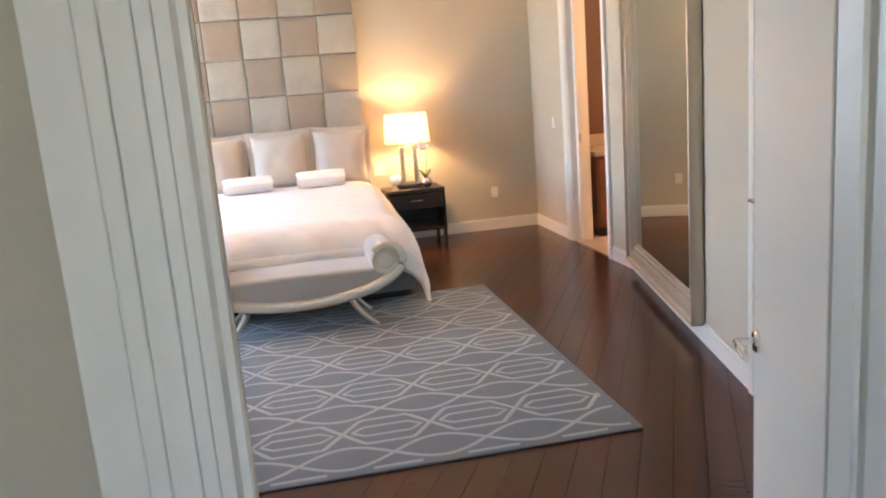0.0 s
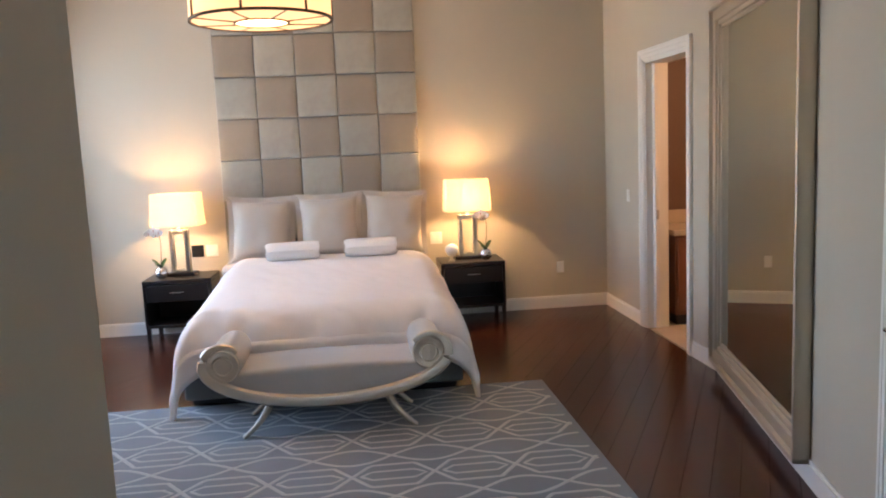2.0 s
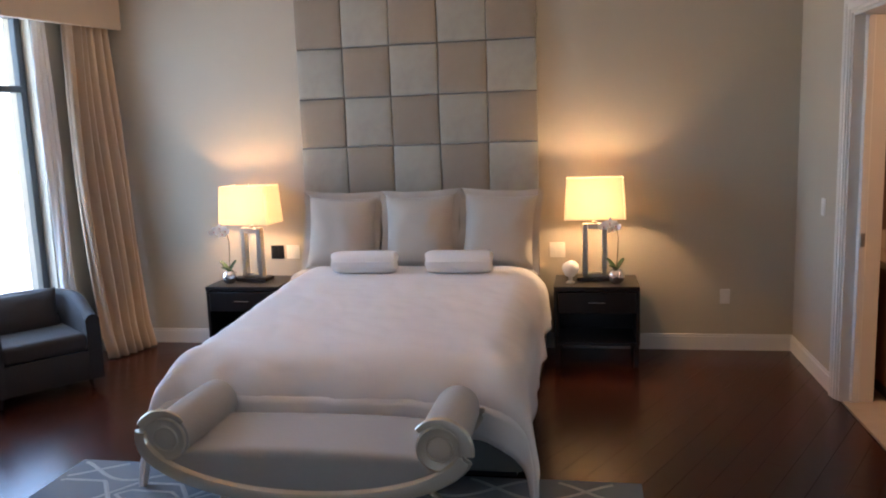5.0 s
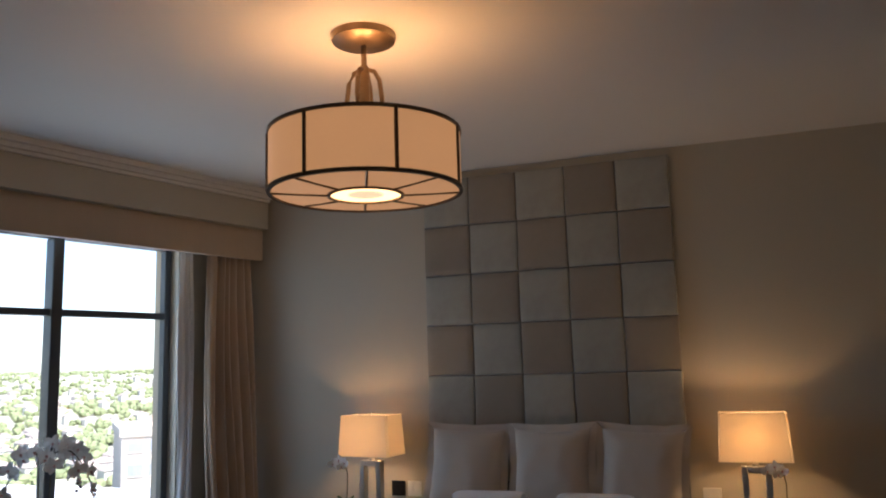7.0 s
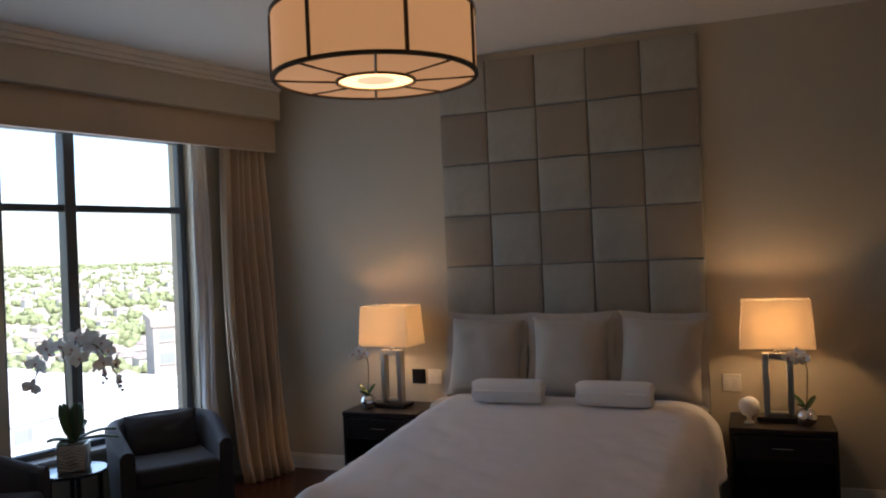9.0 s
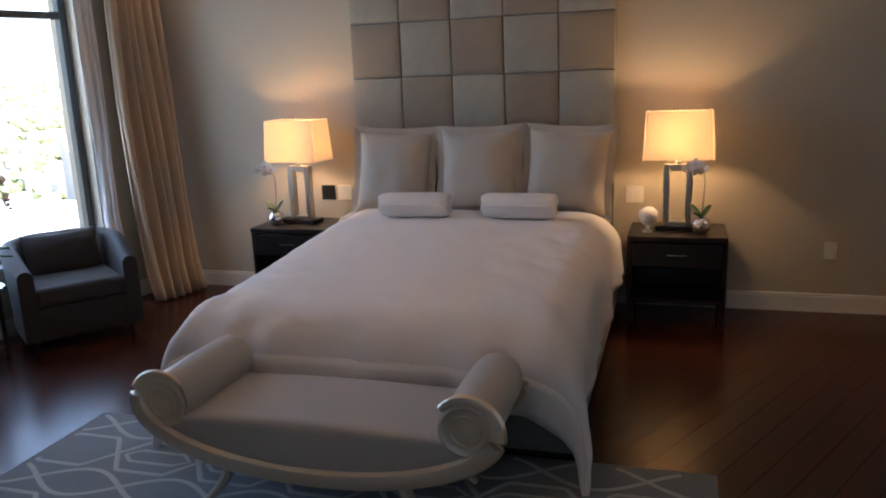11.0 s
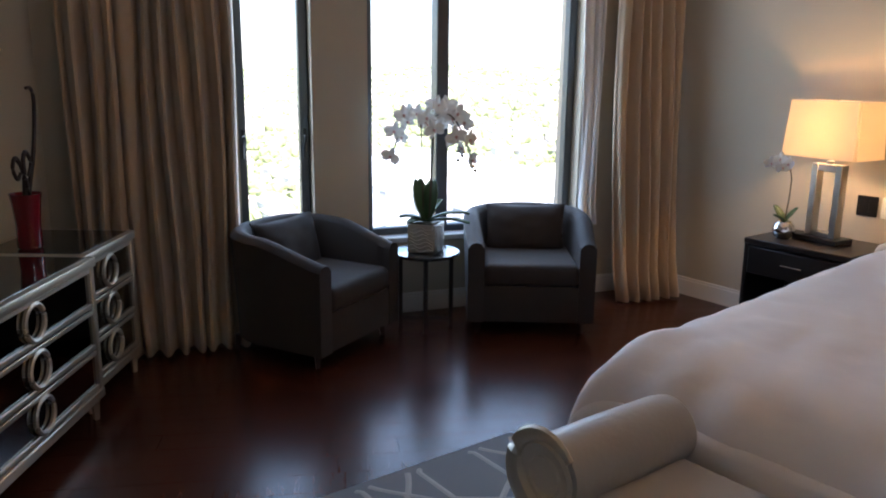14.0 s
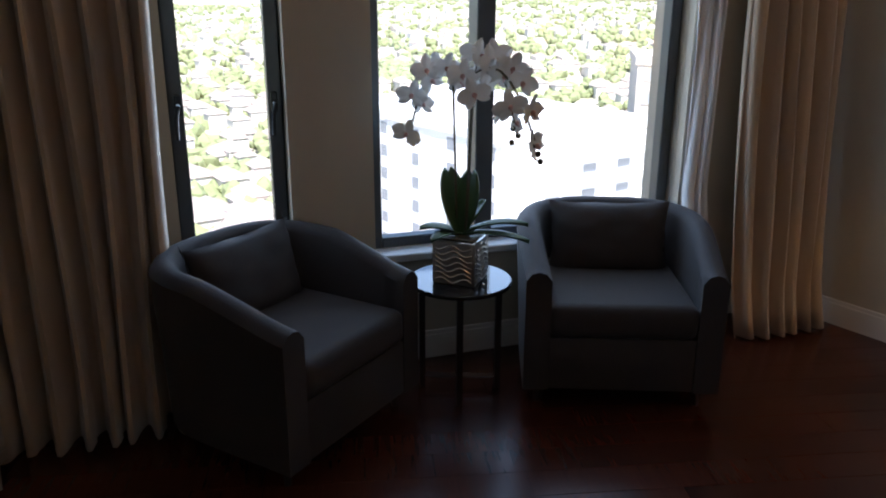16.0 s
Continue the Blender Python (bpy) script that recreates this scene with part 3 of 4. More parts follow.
# ---------------- nightstands and what stands on them ----------------
def nightstand(x):
    root = thing("nightstand", "black wood nightstand with one drawer and an open shelf", "nightstand", pose(x, -.235, 0), "nightstands")
    w, d = .305, .235
    boxpart("top", (-w, w, -d, d, .565, .60), BLACKWOOD, root, .004)
    for s in (-1, 1):
        boxpart("side", (s * (w - .012) - .012, s * (w - .012) + .012, -d + .01, d - .01, .16, .565), BLACKWOOD, root, .003)
    boxpart("back", (-w + .024, w - .024, d - .03, d - .012, .16, .565), BLACKWOOD, root, .002)
    boxpart("shelf", (-w + .024, w - .024, -d + .012, d - .03, .16, .185), BLACKWOOD, root, .002)
    dr = boxpart("drawer", (-w + .03, w - .03, -d + .004, d - .06, .40, .555), BLACKWOOD, root, .004)
    h = bmesh.new()
    tube(h, [(-.06, -d - .018, .485), (.06, -d - .018, .485)], .005)
    for s in (-.05, .05):
        tube(h, [(s, -d - .018, .485), (s, -d + .004, .485)], .004, 6)
    part("handle", h, CHROME, dr, "thin chrome bar handle")
    for sx in (-1, 1):
        for sy in (-1, 1):
            h = bmesh.new()
            box(h, sx * (w - .022) - .018, sx * (w - .022) + .018, sy * (d - .028) - .018, sy * (d - .028) + .018, .0, .16, .003)
            part("leg", h, BLACKWOOD, root)


nightstand(1.375)
nightstand(-1.345)


def table_lamp(x, y, rz):
    root = thing("table_lamp", "lit table lamp with rectangular linen shade and silver frame", "table lamp", pose(x, y, .60, 0, 0, rz), "bedside lamps")
    boxpart("base", (-.135, .135, -.075, .075, 0, .03), BLACKWOOD, root, .004)
    bm = bmesh.new()
    for dims in ((-.09, -.052, -.03, .03, .03, .43), (.052, .09, -.03, .03, .03, .43), (-.052, .052, -.03, .03, .39, .43), (-.052, .052, -.03, .03, .03, .055)):
        box(bm, *dims, .003)
    part("frame", bm, NICKEL, root, "brushed silver open rectangular frame")
    bm = bmesh.new()
    tube(bm, [(0, 0, .43), (0, 0, .58)], .008)
    lathe(bm, [(.022, .43), (.022, .445), (.012, .45)], 16)
    tube(bm, [(0, 0, .58), (0, 0, .79)], .004)
    tube(bm, [(-.2, 0, .765), (.2, 0, .765)], .003)
    part("stem", bm, NICKEL, root)
    bm = bmesh.new()
    wb, db, wt, dt, z0, z1 = .222, .135, .205, .12, .468, .768

    def shell(k):
        return [(sx * (wb - k), sy * (db - k), z0, sx * (wt - k), sy * (dt - k), z1) for sx, sy in ((1, 1), (-1, 1), (-1, -1), (1, -1))]
    o, i = shell(0), shell(.004)
    ring = []
    for q in (o, i):
        ring.append([[bm.verts.new(p[:3]) for p in q], [bm.verts.new(p[3:]) for p in q]])
    for a in range(4):
        b = (a + 1) % 4
        bm.faces.new((ring[0][0][a], ring[0][0][b], ring[0][1][b], ring[0][1][a]))
        bm.faces.new((ring[1][0][a], ring[1][1][a], ring[1][1][b], ring[1][0][b]))
        for lv in (0, 1):
            bm.faces.new((ring[0][lv][a], ring[0][lv][b], ring[1][lv][b], ring[1][lv][a]))
    es = [e for e in bm.edges if abs(e.verts[0].co.z - e.verts[1].co.z) > .2]
    bmesh.ops.bevel(bm, geom=es, offset=.012, segments=3, affect="EDGES")
    part("shade", bm, SHADE, root, "glowing cream linen shade")
    bm = bmesh.new()
    bmesh.ops.create_uvsphere(bm, u_segments=16, v_segments=12, radius=.035, matrix=Matrix.Translation((0, 0, .61)))
    part("bulb", bm, BULB, root).visible_shadow = False
    bulb("bedside_light", (x, y, .60 + .61), 2.6, WARM, .04)


table_lamp(1.37, -.20, 0)
table_lamp(-1.345, -.20, -6)


def petal_flower(size, seed):
    """One moth orchid bloom, facing -y."""
    rnd = random.Random(seed)
    bm = bmesh.new()
    for ang, L, W in ((90, 1, .62), (0, 1.05, .95), (180, 1.05, .95), (218, .95, .55), (322, .95, .55)):
        a = radians(ang + rnd.uniform(-6, 6))

        def f(u, v, a=a, L=L, W=W):
            r = u * L * size
            w = (math.sin(math.pi * min(1, u * .93 + .04)) ** .6) * W * size * (v - .5)
            x, z = r * math.cos(a) - w * math.sin(a), r * math.sin(a) + w * math.cos(a)
            return Vector((x, -.25 * size * u * u + .3 * size * abs(v - .5) * u, z))
        grid(bm, 6, 4, f)
    return finish("flower", bm, PETAL)


def heart_mesh(size):
    bm = bmesh.new()
    bmesh.ops.create_uvsphere(bm, u_segments=8, v_segments=6, radius=size * .16, matrix=pose(0, -.12 * size, -.06 * size))
    tube(bm, [(0, -.1 * size, -.08 * size), (0, -.3 * size, -.22 * size), (0, -.24 * size, -.36 * size)], size * .08, 6, lambda t: 1 - .6 * t)
    return finish("heart", bm, HEART)


def strap_leaf(L, W, rise, az, droop):
    bm = bmesh.new()

    def f(u, v):
        r = L * (u * math.cos(rise) + 0)
        z = L * (u * math.sin(rise)) - droop * u * u
        w = W * math.sin(math.pi * min(1, .08 + .9 * u)) ** .5 * (v - .5)
        z2 = z + abs(v - .5) * W * .35
        return Vector((r * math.cos(az) - w * math.sin(az), r * math.sin(az) + w * math.cos(az), z2))
    grid(bm, 12, 6, f)
    return bm


def small_orchid(x, y, rz, flip):
    root = thing("small_orchid", "white orchid in a small round chrome pot on the nightstand", "potted orchid", pose(x, y, .60, 0, 0, rz), "bedside orchids")
    bm = bmesh.new()
    lathe(bm, [(.03, 0), (.052, .02), (.062, .05), (.055, .085), (.042, .1), (.038, .095), (.04, .08)], 24)
    part("pot", bm, CHROME, root, "round chrome pot")
    for az, L, rise in ((.5, .12, 1.0), (2.6, .13, .9), (4.0, .10, .7)):
        lf = part("leaf", strap_leaf(L, .055, rise, az, .02), LEAF, root)
        lf.location.z = .09
        sm = lf.modifiers.new("thick", "SOLIDIFY")
        sm.thickness = .004
    bm = bmesh.new()
    tube(bm, [(0, 0, .09), (.01 * flip, 0, .22), (.015 * flip, -.01, .34), (0, -.02, .42), (-.04 * flip, -.03, .45), (-.09 * flip, -.04, .435)], .0035, 6)
    part("flower_stem", bm, STEM, root)
    for i, (dx, dz) in enumerate(((0, .425), (-.045, .45), (-.09, .425), (-.03, .405))):
        ob = new("flower", petal_flower(.042, i))
        ob.parent = root
        ob.matrix_basis = pose(dx * flip, -.05, dz, 10 * i - 10, 0, 25 * (i - 1.5))
        hb = new("heart", heart_mesh(.042))
        hb.parent = ob


small_orchid(1.52, -.33, 0, 1)
small_orchid(-1.50, -.33, 20, 1)
root = thing("glass_ornament", "small round frosted glass ornament on a foot", "ornament", pose(1.19, -.32, .60))
bm = bmesh.new()
lathe(bm, [(.032, 0), (.032, .008), (.014, .02), (.016, .05)], 20)
part("foot", bm, PLASTIC, root)
bm = bmesh.new()
bmesh.ops.create_icosphere(bm, subdivisions=2, radius=.062, matrix=Matrix.Translation((0, 0, .108)))
for v in bm.verts:
    v.co += (v.co - Vector((0, 0, .108))).normalized() * random.uniform(-.005, .006)
part("globe", bm, PETAL, root, "faceted white globe")

# ---------------- bench ----------------
root = thing("bench", "curved silver framed bench in silver grey velvet with two bolsters", "bench", pose(.09, -.02, .012))
bm = bmesh.new()


BOLSTER_Z = .452


def arc_z(x):
    return .455 - .25 * math.sqrt(max(0, 1 - (x / .725) ** 2))


def bench_seat(u, v):
    x = (u - .5) * 1.31
    top = .40 + .02 * math.cos(x * 2.4)
    lo = min(top - .05, arc_z(x) - .004)
    a = v * 2 * math.pi
    cy, cz = -.242 * math.copysign(abs(math.cos(a)) ** .16, math.cos(a)), math.copysign(abs(math.sin(a)) ** .35, math.sin(a))
    return Vector((x, -2.83 + cy, (top + lo) / 2 + cz * (top - lo) / 2))


vs = grid(bm, 26, 24, bench_seat)
bm.faces.new([q for q in vs[0][:-1]])
bm.faces.new([q for q in vs[-1][:-1]])
bmesh.ops.remove_doubles(bm, verts=bm.verts, dist=.0005)
part("seat", bm, VELVET_SILVER, root)
for y in (-3.075, -2.59):
    bm = bmesh.new()
    pts = [(-.725 * math.cos(a), y, .455 - .25 * math.sin(a)) for a in (math.pi * i / 36 for i in range(37))]
    curl = [(.61 + .115 * math.cos(a), y, .455 + .115 * math.sin(a)) for a in (radians(14 * k) for k in range(1, 11))] if y < -3 else []
    pts = [(-x, q, z) for x, q, z in reversed(curl)] + pts + curl
    tube(bm, pts, .025, 8, lambda t: .35 + .65 * min(1, 4.5 * min(t, 1 - t)), 1.5)
    part("rail", bm, SILVER, root, "champagne silver curved rail")
for y in (-3.045, -2.62):
    for s in (-1, 1):
        bm = bmesh.new()
        pts = [(s * (.34 + .02 * t + .16 * t * t), y, .265 - .265 * t) for t in (i / 10 for i in range(11))]
        tube(bm, pts, .042, 8, lambda t: 1 - .55 * t, .7)
        part("leg", bm, SILVER, root, "splayed silver sabre leg")
for s in (-1, 1):
    bm = bmesh.new()
    m = pose(s * .61, -2.58, BOLSTER_Z, 90, 0, 0)
    lathe(bm, [(.0, -.035), (.082, -.033), (.1, -.02), (.105, .02), (.108, .22), (.105, .43), (.1, .475), (.082, .488), (0, .49)], 28, m)
    bo = part("bolster", bm, VELVET_SILVER, root)
    for y in (-3.068,):
        bm = bmesh.new()
        m2 = pose(s * .61, y - .004, BOLSTER_Z, 90, 0, 0)
        lathe(bm, [(.096, -.004), (.1, .004), (.091, .010), (.08, .004), (.06, .003), (.055, .009), (.048, .003), (.02, .004), (0, .006)], 28, m2)
        part("end_cap", bm, SILVER, bo, "silver scrolled end disc")

# ---------------- rug ----------------
RX0, RX1, RY0, RY1 = -1.46, 1.56, -5.25, -2.37
bm = bmesh.new()
box(bm, RX0, RX1, RY0, RY1, .001, .013, .004, 2)
rug = solo("rug", bm, RUG, "blue grey wool rug with a pale carved lattice pattern", "rug")
bm = bmesh.new()


def strip(pts, w=.0125, z=.0128):
    """A low raised line through pts, cut at the rug's border."""
    run = []
    for p in pts + [None]:
        ok = p is not None and RX0 + .03 < p[0] < RX1 - .03 and RY0 + .03 < p[1] < RY1 - .03
        if ok:
            run.append(p)
        elif run:
            if len(run) > 1:
                prev = None
                for i, q in enumerate(run):
                    a, b = run[max(0, i - 1)], run[min(len(run) - 1, i + 1)]
                    d = Vector((b[0] - a[0], b[1] - a[1]))
                    d = d.normalized() if d.length else Vector((1, 0))
                    n = Vector((-d.y, d.x)) * w
                    cur = (bm.verts.new((q[0] - n.x, q[1] - n.y, z)), bm.verts.new((q[0], q[1], z + .003)), bm.verts.new((q[0] + n.x, q[1] + n.y, z)))
                    if prev:
                        bm.faces.new((prev[0], cur[0], cur[1], prev[1]))
                        bm.faces.new((prev[1], cur[1], cur[2], prev[2]))
                    prev = cur
            run = []


def trapw(t):
    return max(-1, min(1, 2.2 * (1 - 4 * abs(((t + .25) % 1.0) - .5)) * -1))


PX, PY = .86, .52
xs = [RX0 + i * .02 for i in range(int((RX1 - RX0) / .02) + 1)]
for j in range(-1, 8):
    y = RY1 - .12 - j * PY
    for sg in (1, -1):
        strip([(x, y + sg * .105 * math.sin(2 * math.pi * x / PX)) for x in xs])
        strip([(x, y + PY / 2 + sg * (.135 * trapw(x / PX + .25))) for x in xs])
    for i in range(-3, 4):
        cx = i * PX / 2 + PX / 4
        hexa = [(-.17, 0), (-.11, .05), (.11, .05), (.17, 0), (.11, -.05), (-.11, -.05), (-.17, 0)]
        strip([(cx + PX / 4 + a, y + PY / 2 + b) for a, b in hexa], .011)
part("lattice_line", bm, RUGLINE, rug, "pale raised silk lattice lines", False)


# ---------------- armchairs ----------------
def armchair(m, label):
    root = thing("armchair", label, "armchair", m, "barrel armchairs by the window")
    W, D = .365, .345

    def plan(t):
        """Round the shell from one arm's front to the other's, t 0..1: place, and way outward."""
        s = t * 3.0
        if s < 1:
            return Vector((W, -D + (D + .03) * s)), Vector((1, 0))
        if s > 2:
            return Vector((-W, .03 - (D + .03) * (s - 2))), Vector((-1, 0))
        a = math.pi * (s - 1)
        p = Vector((W * math.copysign(abs(math.cos(a)) ** .75, math.cos(a)), .03 + (D - .03) * math.sin(a) ** .75))
        return p, Vector((math.cos(a), math.sin(a)))
    bm = bmesh.new()
    n = 48
    rings = []
    for i in range(n + 1):
        t = i / n
        p, o = plan(t)
        k = math.sin(math.pi * t) ** 1.3
        top = .555 + .125 * k
        lean = .03 * k
        th = .095
        ring = []
        for z, w, off in ((.085, 0, 0), (.3, 0, .3), (top - .035, 0, 1), (top - .008, .22, 1), (top, .5, 1), (top - .008, .78, 1), (top - .035, 1, 1), (.3, 1, .3), (.085, 1, 0)):
            q = p - o * th * w + o * lean * off
            ring.append(bm.verts.new((q.x, q.y, z)))
        rings.append(ring)
    for a, b in zip(rings, rings[1:]):
        for j in range(len(a)):
            bm.faces.new((a[j], b[j], b[(j + 1) % len(a)], a[(j + 1) % len(a)]))
    bm.faces.new(rings[0])
    bm.faces.new(list(reversed(rings[-1])))
    part("shell", bm, CHAIR, root, "curved back and arms in one shell")
    boxpart("seat_base", (-W + .085, W - .085, -D + .004, D - .09, .085, .30), CHAIR, root, .012, segs=2)
    boxpart("seat_cushion", (-W + .09, W - .09, -D - .01, D - .10, .295, .43), CHAIR, root, .04, segs=4)
    ob = new("back_cushion", pillow_mesh(.50, .31, .14, CHAIR, .002, 3))
    ob.parent = root
    ob.matrix_basis = pose(0, .15, .545, -14, 0, 0)
    for sx in (-1, 1):
        for sy in (-1, 1):
            bm = bmesh.new()
            tube(bm, [(sx * (W - .07), sy * (D - .08), .09), (sx * (W - .06), sy * (D - .07), 0)], .024, 4, lambda t: 1 - .35 * t)
            part("leg", bm, BLACKWOOD, root)


armchair(pose(-2.97, -2.53, 0, 0, 0, 115), "charcoal velvet barrel armchair near the dresser")
armchair(pose(-2.61, -1.25, 0, 0, 0, 53), "charcoal velvet barrel armchair beside the bed end of the window")

# ---------------- side table and orchid ----------------
TX, TY, TZ = -2.84, -1.84, .465
root = thing("side_table", "small round black metal side table between the armchairs", "side table", pose(TX, TY, 0, 0, 0, 20))
bm = bmesh.new()
lathe(bm, [(0, TZ - .022), (.19, TZ - .022), (.2, TZ - .016), (.2, TZ - .004), (.196, TZ), (0, TZ)], 40)
part("tabletop", bm, TABLETOP, root)
for i in range(4):
    a = math.pi / 2 * i + .6
    bm = bmesh.new()
    tube(bm, [(.15 * math.cos(a), .15 * math.sin(a), TZ - .02), (.15 * math.cos(a), .15 * math.sin(a), 0)], .016, 4)
    part("leg", bm, BLACKWOOD, root)
for i in range(2):
    bm = bmesh.new()
    a = math.pi / 2 * i + .6
    tube(bm, [(.15 * math.cos(a), .15 * math.sin(a), .05), (-.15 * math.cos(a), -.15 * math.sin(a), .05 + .001 * i)], .012, 4)
    part("stretcher", bm, BLACKWOOD, root)

root = thing("orchid_plant", "tall white moth orchid in a square silver patterned pot", "potted orchid", pose(TX, TY, TZ, 0, 0, 35))
bm = bmesh.new()
P = .085
box(bm, -P, P, -P, P, 0, .17, .006, 2)
pot = part("pot", bm, NICKEL, root, "square silver pot with wavy relief")
for side in range(4):
    mm = pose(0, 0, 0, 0, 0, 90 * side)
    for i in range(7):
        bm = bmesh.new()
        pts = [mm @ Vector((-.072 + .144 * t, -P - .001, .018 + i * .0215 + .010 * math.sin(6.3 * t * 1.5 + i * .6))) for t in (k / 10 for k in range(11))]
        tube(bm, pts, .0038, 5)
        part("relief_wave", bm, NICKEL, pot)
boxpart("moss", (-P + .01, P - .01, -P + .01, P - .01, .165, .178), STEM, root, .003)
for L, w, rise, az, droop in ((.27, .115, 1.2, 2.5, .02), (.26, .11, 1.3, 1.3, .02), (.30, .065, .55, .1, .10), (.30, .06, .3, -.2, .07), (.18, .075, .5, 3.6, .06), (.2, .07, 1.0, .9, .05), (.17, .07, .4, 4.3, .06)):
    lf = part("leaf", strap_leaf(L, w, rise, az, droop), LEAF, root)
    lf.location.z = .17
    sm = lf.modifiers.new("thick", "SOLIDIFY")
    sm.thickness = .005
# three flower stems; each list: points up, then the arch
VIEW = radians(-35)
flower_data = [(petal_flower(.060, 40 + i), heart_mesh(.060)) for i in range(4)]
rnd = random.Random(11)
for az, reach, h in ((2.75, .21, .66), (-.05, .15, .70), (-.35, .27, .66)):
    bm = bmesh.new()
    pts = []
    for k in range(17):
        t = k / 16
        if t < .55:
            r, z = .02 + .05 * t, .17 + (h - .0) * (t / .55) * .92
        else:
            q = (t - .55) / .45
            r, z = .05 + reach * q, .17 + h * (.92 + .12 * math.sin(q * math.pi * .75)) - .26 * q * q
        pts.append(Vector((r * math.cos(az), r * math.sin(az), z)))
    tube(bm, pts, .0042, 6)
    part("flower_stem", bm, STEM, root)
    for k in range(9):
        t = .50 + .5 * (k + .5) / 9
        p = pts[min(16, round(t * 16))]
        fm, hm = flower_data[rnd.randrange(4)]
        ob = new("flower", fm)
        ob.parent = root
        ob.matrix_basis = pose(p.x + rnd.uniform(-.045, .045), p.y + rnd.uniform(-.05, .05), p.z + rnd.uniform(-.04, .035), rnd.uniform(-15, 25), rnd.uniform(-25, 25), rnd.uniform(-10, 90))
        hb = new("heart", hm)
        hb.parent = ob
    for k in range(3):
        bm = bmesh.new()
        p = pts[16] + Vector((rnd.uniform(-.01, .03) * math.cos(az), rnd.uniform(0, .03) * math.sin(az), -.02 - .025 * k))
        bmesh.ops.create_uvsphere(bm, u_segments=8, v_segments=6, radius=.011, matrix=Matrix.Translation(p))
        part("bud", bm, STEM, root)

# ---------------- dresser ----------------
MD = Matrix(((.80, .60, 0, -3.09), (-.60, .80, 0, -3.43), (0, 0, 1, 0), (0, 0, 0, 1)))
# x along the front away from the window corner, -y toward the wall
root = thing("dresser", "mirrored breakfront dresser with silver leaf frames and ring fretwork", "dresser", MD)
SECT = ((0, .55, 0.), (.55, 1.53, .05), (1.53, 2.08, 0.))
HT = .725
for a, b, out in SECT:
    boxpart("body", (a + .012, b - .012, -.46, out - .014, .14, HT - .04), BLACKWOOD, root)
    bm = bmesh.new()
    box(bm, a, b, -.47, out + .02, HT - .04, HT, .006, 2)
    part("top_edge", bm, SILVER, root, "silver leaf moulded top edge")
    boxpart("top_panel", (a + .03, b - .03, -.44, out - .01, HT - .01, HT + .003), MIRROR_DARK, root, .001, "dark mirrored glass top")
    boxpart("bottom_rail", (a, b, -.46, out + .012, .10, .145), SILVER, root, .006)
    for x in (a + .018, b - .018):
        boxpart("stile", (x - .018, x + .018, out - .02, out + .008, .145, HT - .04), SILVER, root, .005)
    rows = 3
    zz = [.145 + (HT - .04 - .145) * i / rows for i in range(rows + 1)]
    for i in range(rows):
        z0, z1 = zz[i], zz[i + 1]
        d = boxpart("drawer", (a + .036, b - .036, out - .02, out - .006, z0 + .006, z1 - .006), MIRROR_DARK, root, .003, "mirrored drawer front")
        bm = bmesh.new()
        box(bm, a + .036, b - .036, out - .006, out + .006, z0 + .004, z0 + .024, .003)
        box(bm, a + .036, b - .036, out - .006, out + .006, z1 - .024, z1 - .004, .003)
        part("drawer_frame", bm, SILVER, d)
        bm = bmesh.new()
        cx, cz, r = (a + b) / 2, (z0 + z1) / 2, (z1 - z0) / 2 - .022
        pts = [(cx + r * math.cos(2 * math.pi * k / 28), out + .004, cz + r * math.sin(2 * math.pi * k / 28)) for k in range(29)]
        tube(bm, pts, .011, 6)
        part("ring", bm, SILVER, d, "silver leaf ring")
    for x in (a + .03, b - .03):
        for y in (out - .025, -.43):
            bm = bmesh.new()
            tube(bm, [(x, y, .10), (x, y, .085), (x, y, 0)], .026, 4, lambda t: 1 - .45 * t)
            part("leg", bm, SILVER, root)

root = thing("red_vase", "ruby red glass vase with dark twisted wooden stems", "vase", MD @ pose(.42, -.27, HT + .003))
bm = bmesh.new()
lathe(bm, [(.045, 0), (.052, .01), (.05, .1), (.058, .2), (.066, .24), (.062, .24), (.054, .2), (.046, .1), (.046, .02)], 24)
part("vase_body", bm, REDGLASS, root)
for pts in ([(0, 0, .02), (-.02, .0, .2), (-.09, .01, .42), (-.13, .01, .62), (-.11, .01, .68), (-.07, .01, .68)], [(.01, 0, .02), (.02, .01, .22), (.03, .02, .33), (.08, .02, .40), (.11, .02, .36), (.08, .02, .31), (.05, .02, .34)],
            [(0, .01, .02), (.0, .02, .2), (.045, .03, .36), (.02, .03, .42), (-.015, .03, .37), (.02, .03, .31)]):
    bm = bmesh.new()
    vecs = [Vector(p) for p in pts]
    fine = []
    for i in range(len(vecs) - 1):
        for k in range(5):
            p0, p1, p2, p3 = vecs[max(0, i - 1)], vecs[i], vecs[i + 1], vecs[min(len(vecs) - 1, i + 2)]
            t = k / 5
            fine.append(.5 * (2 * p1 + (p2 - p0) * t + (2 * p0 - 5 * p1 + 4 * p2 - p3) * t * t + (3 * p1 - p0 - 3 * p2 + p3) * t ** 3))
    tube(bm, fine, .012, 6, lambda t: 1 - .4 * t)
    part("twisted_stem", bm, CORAL, root)

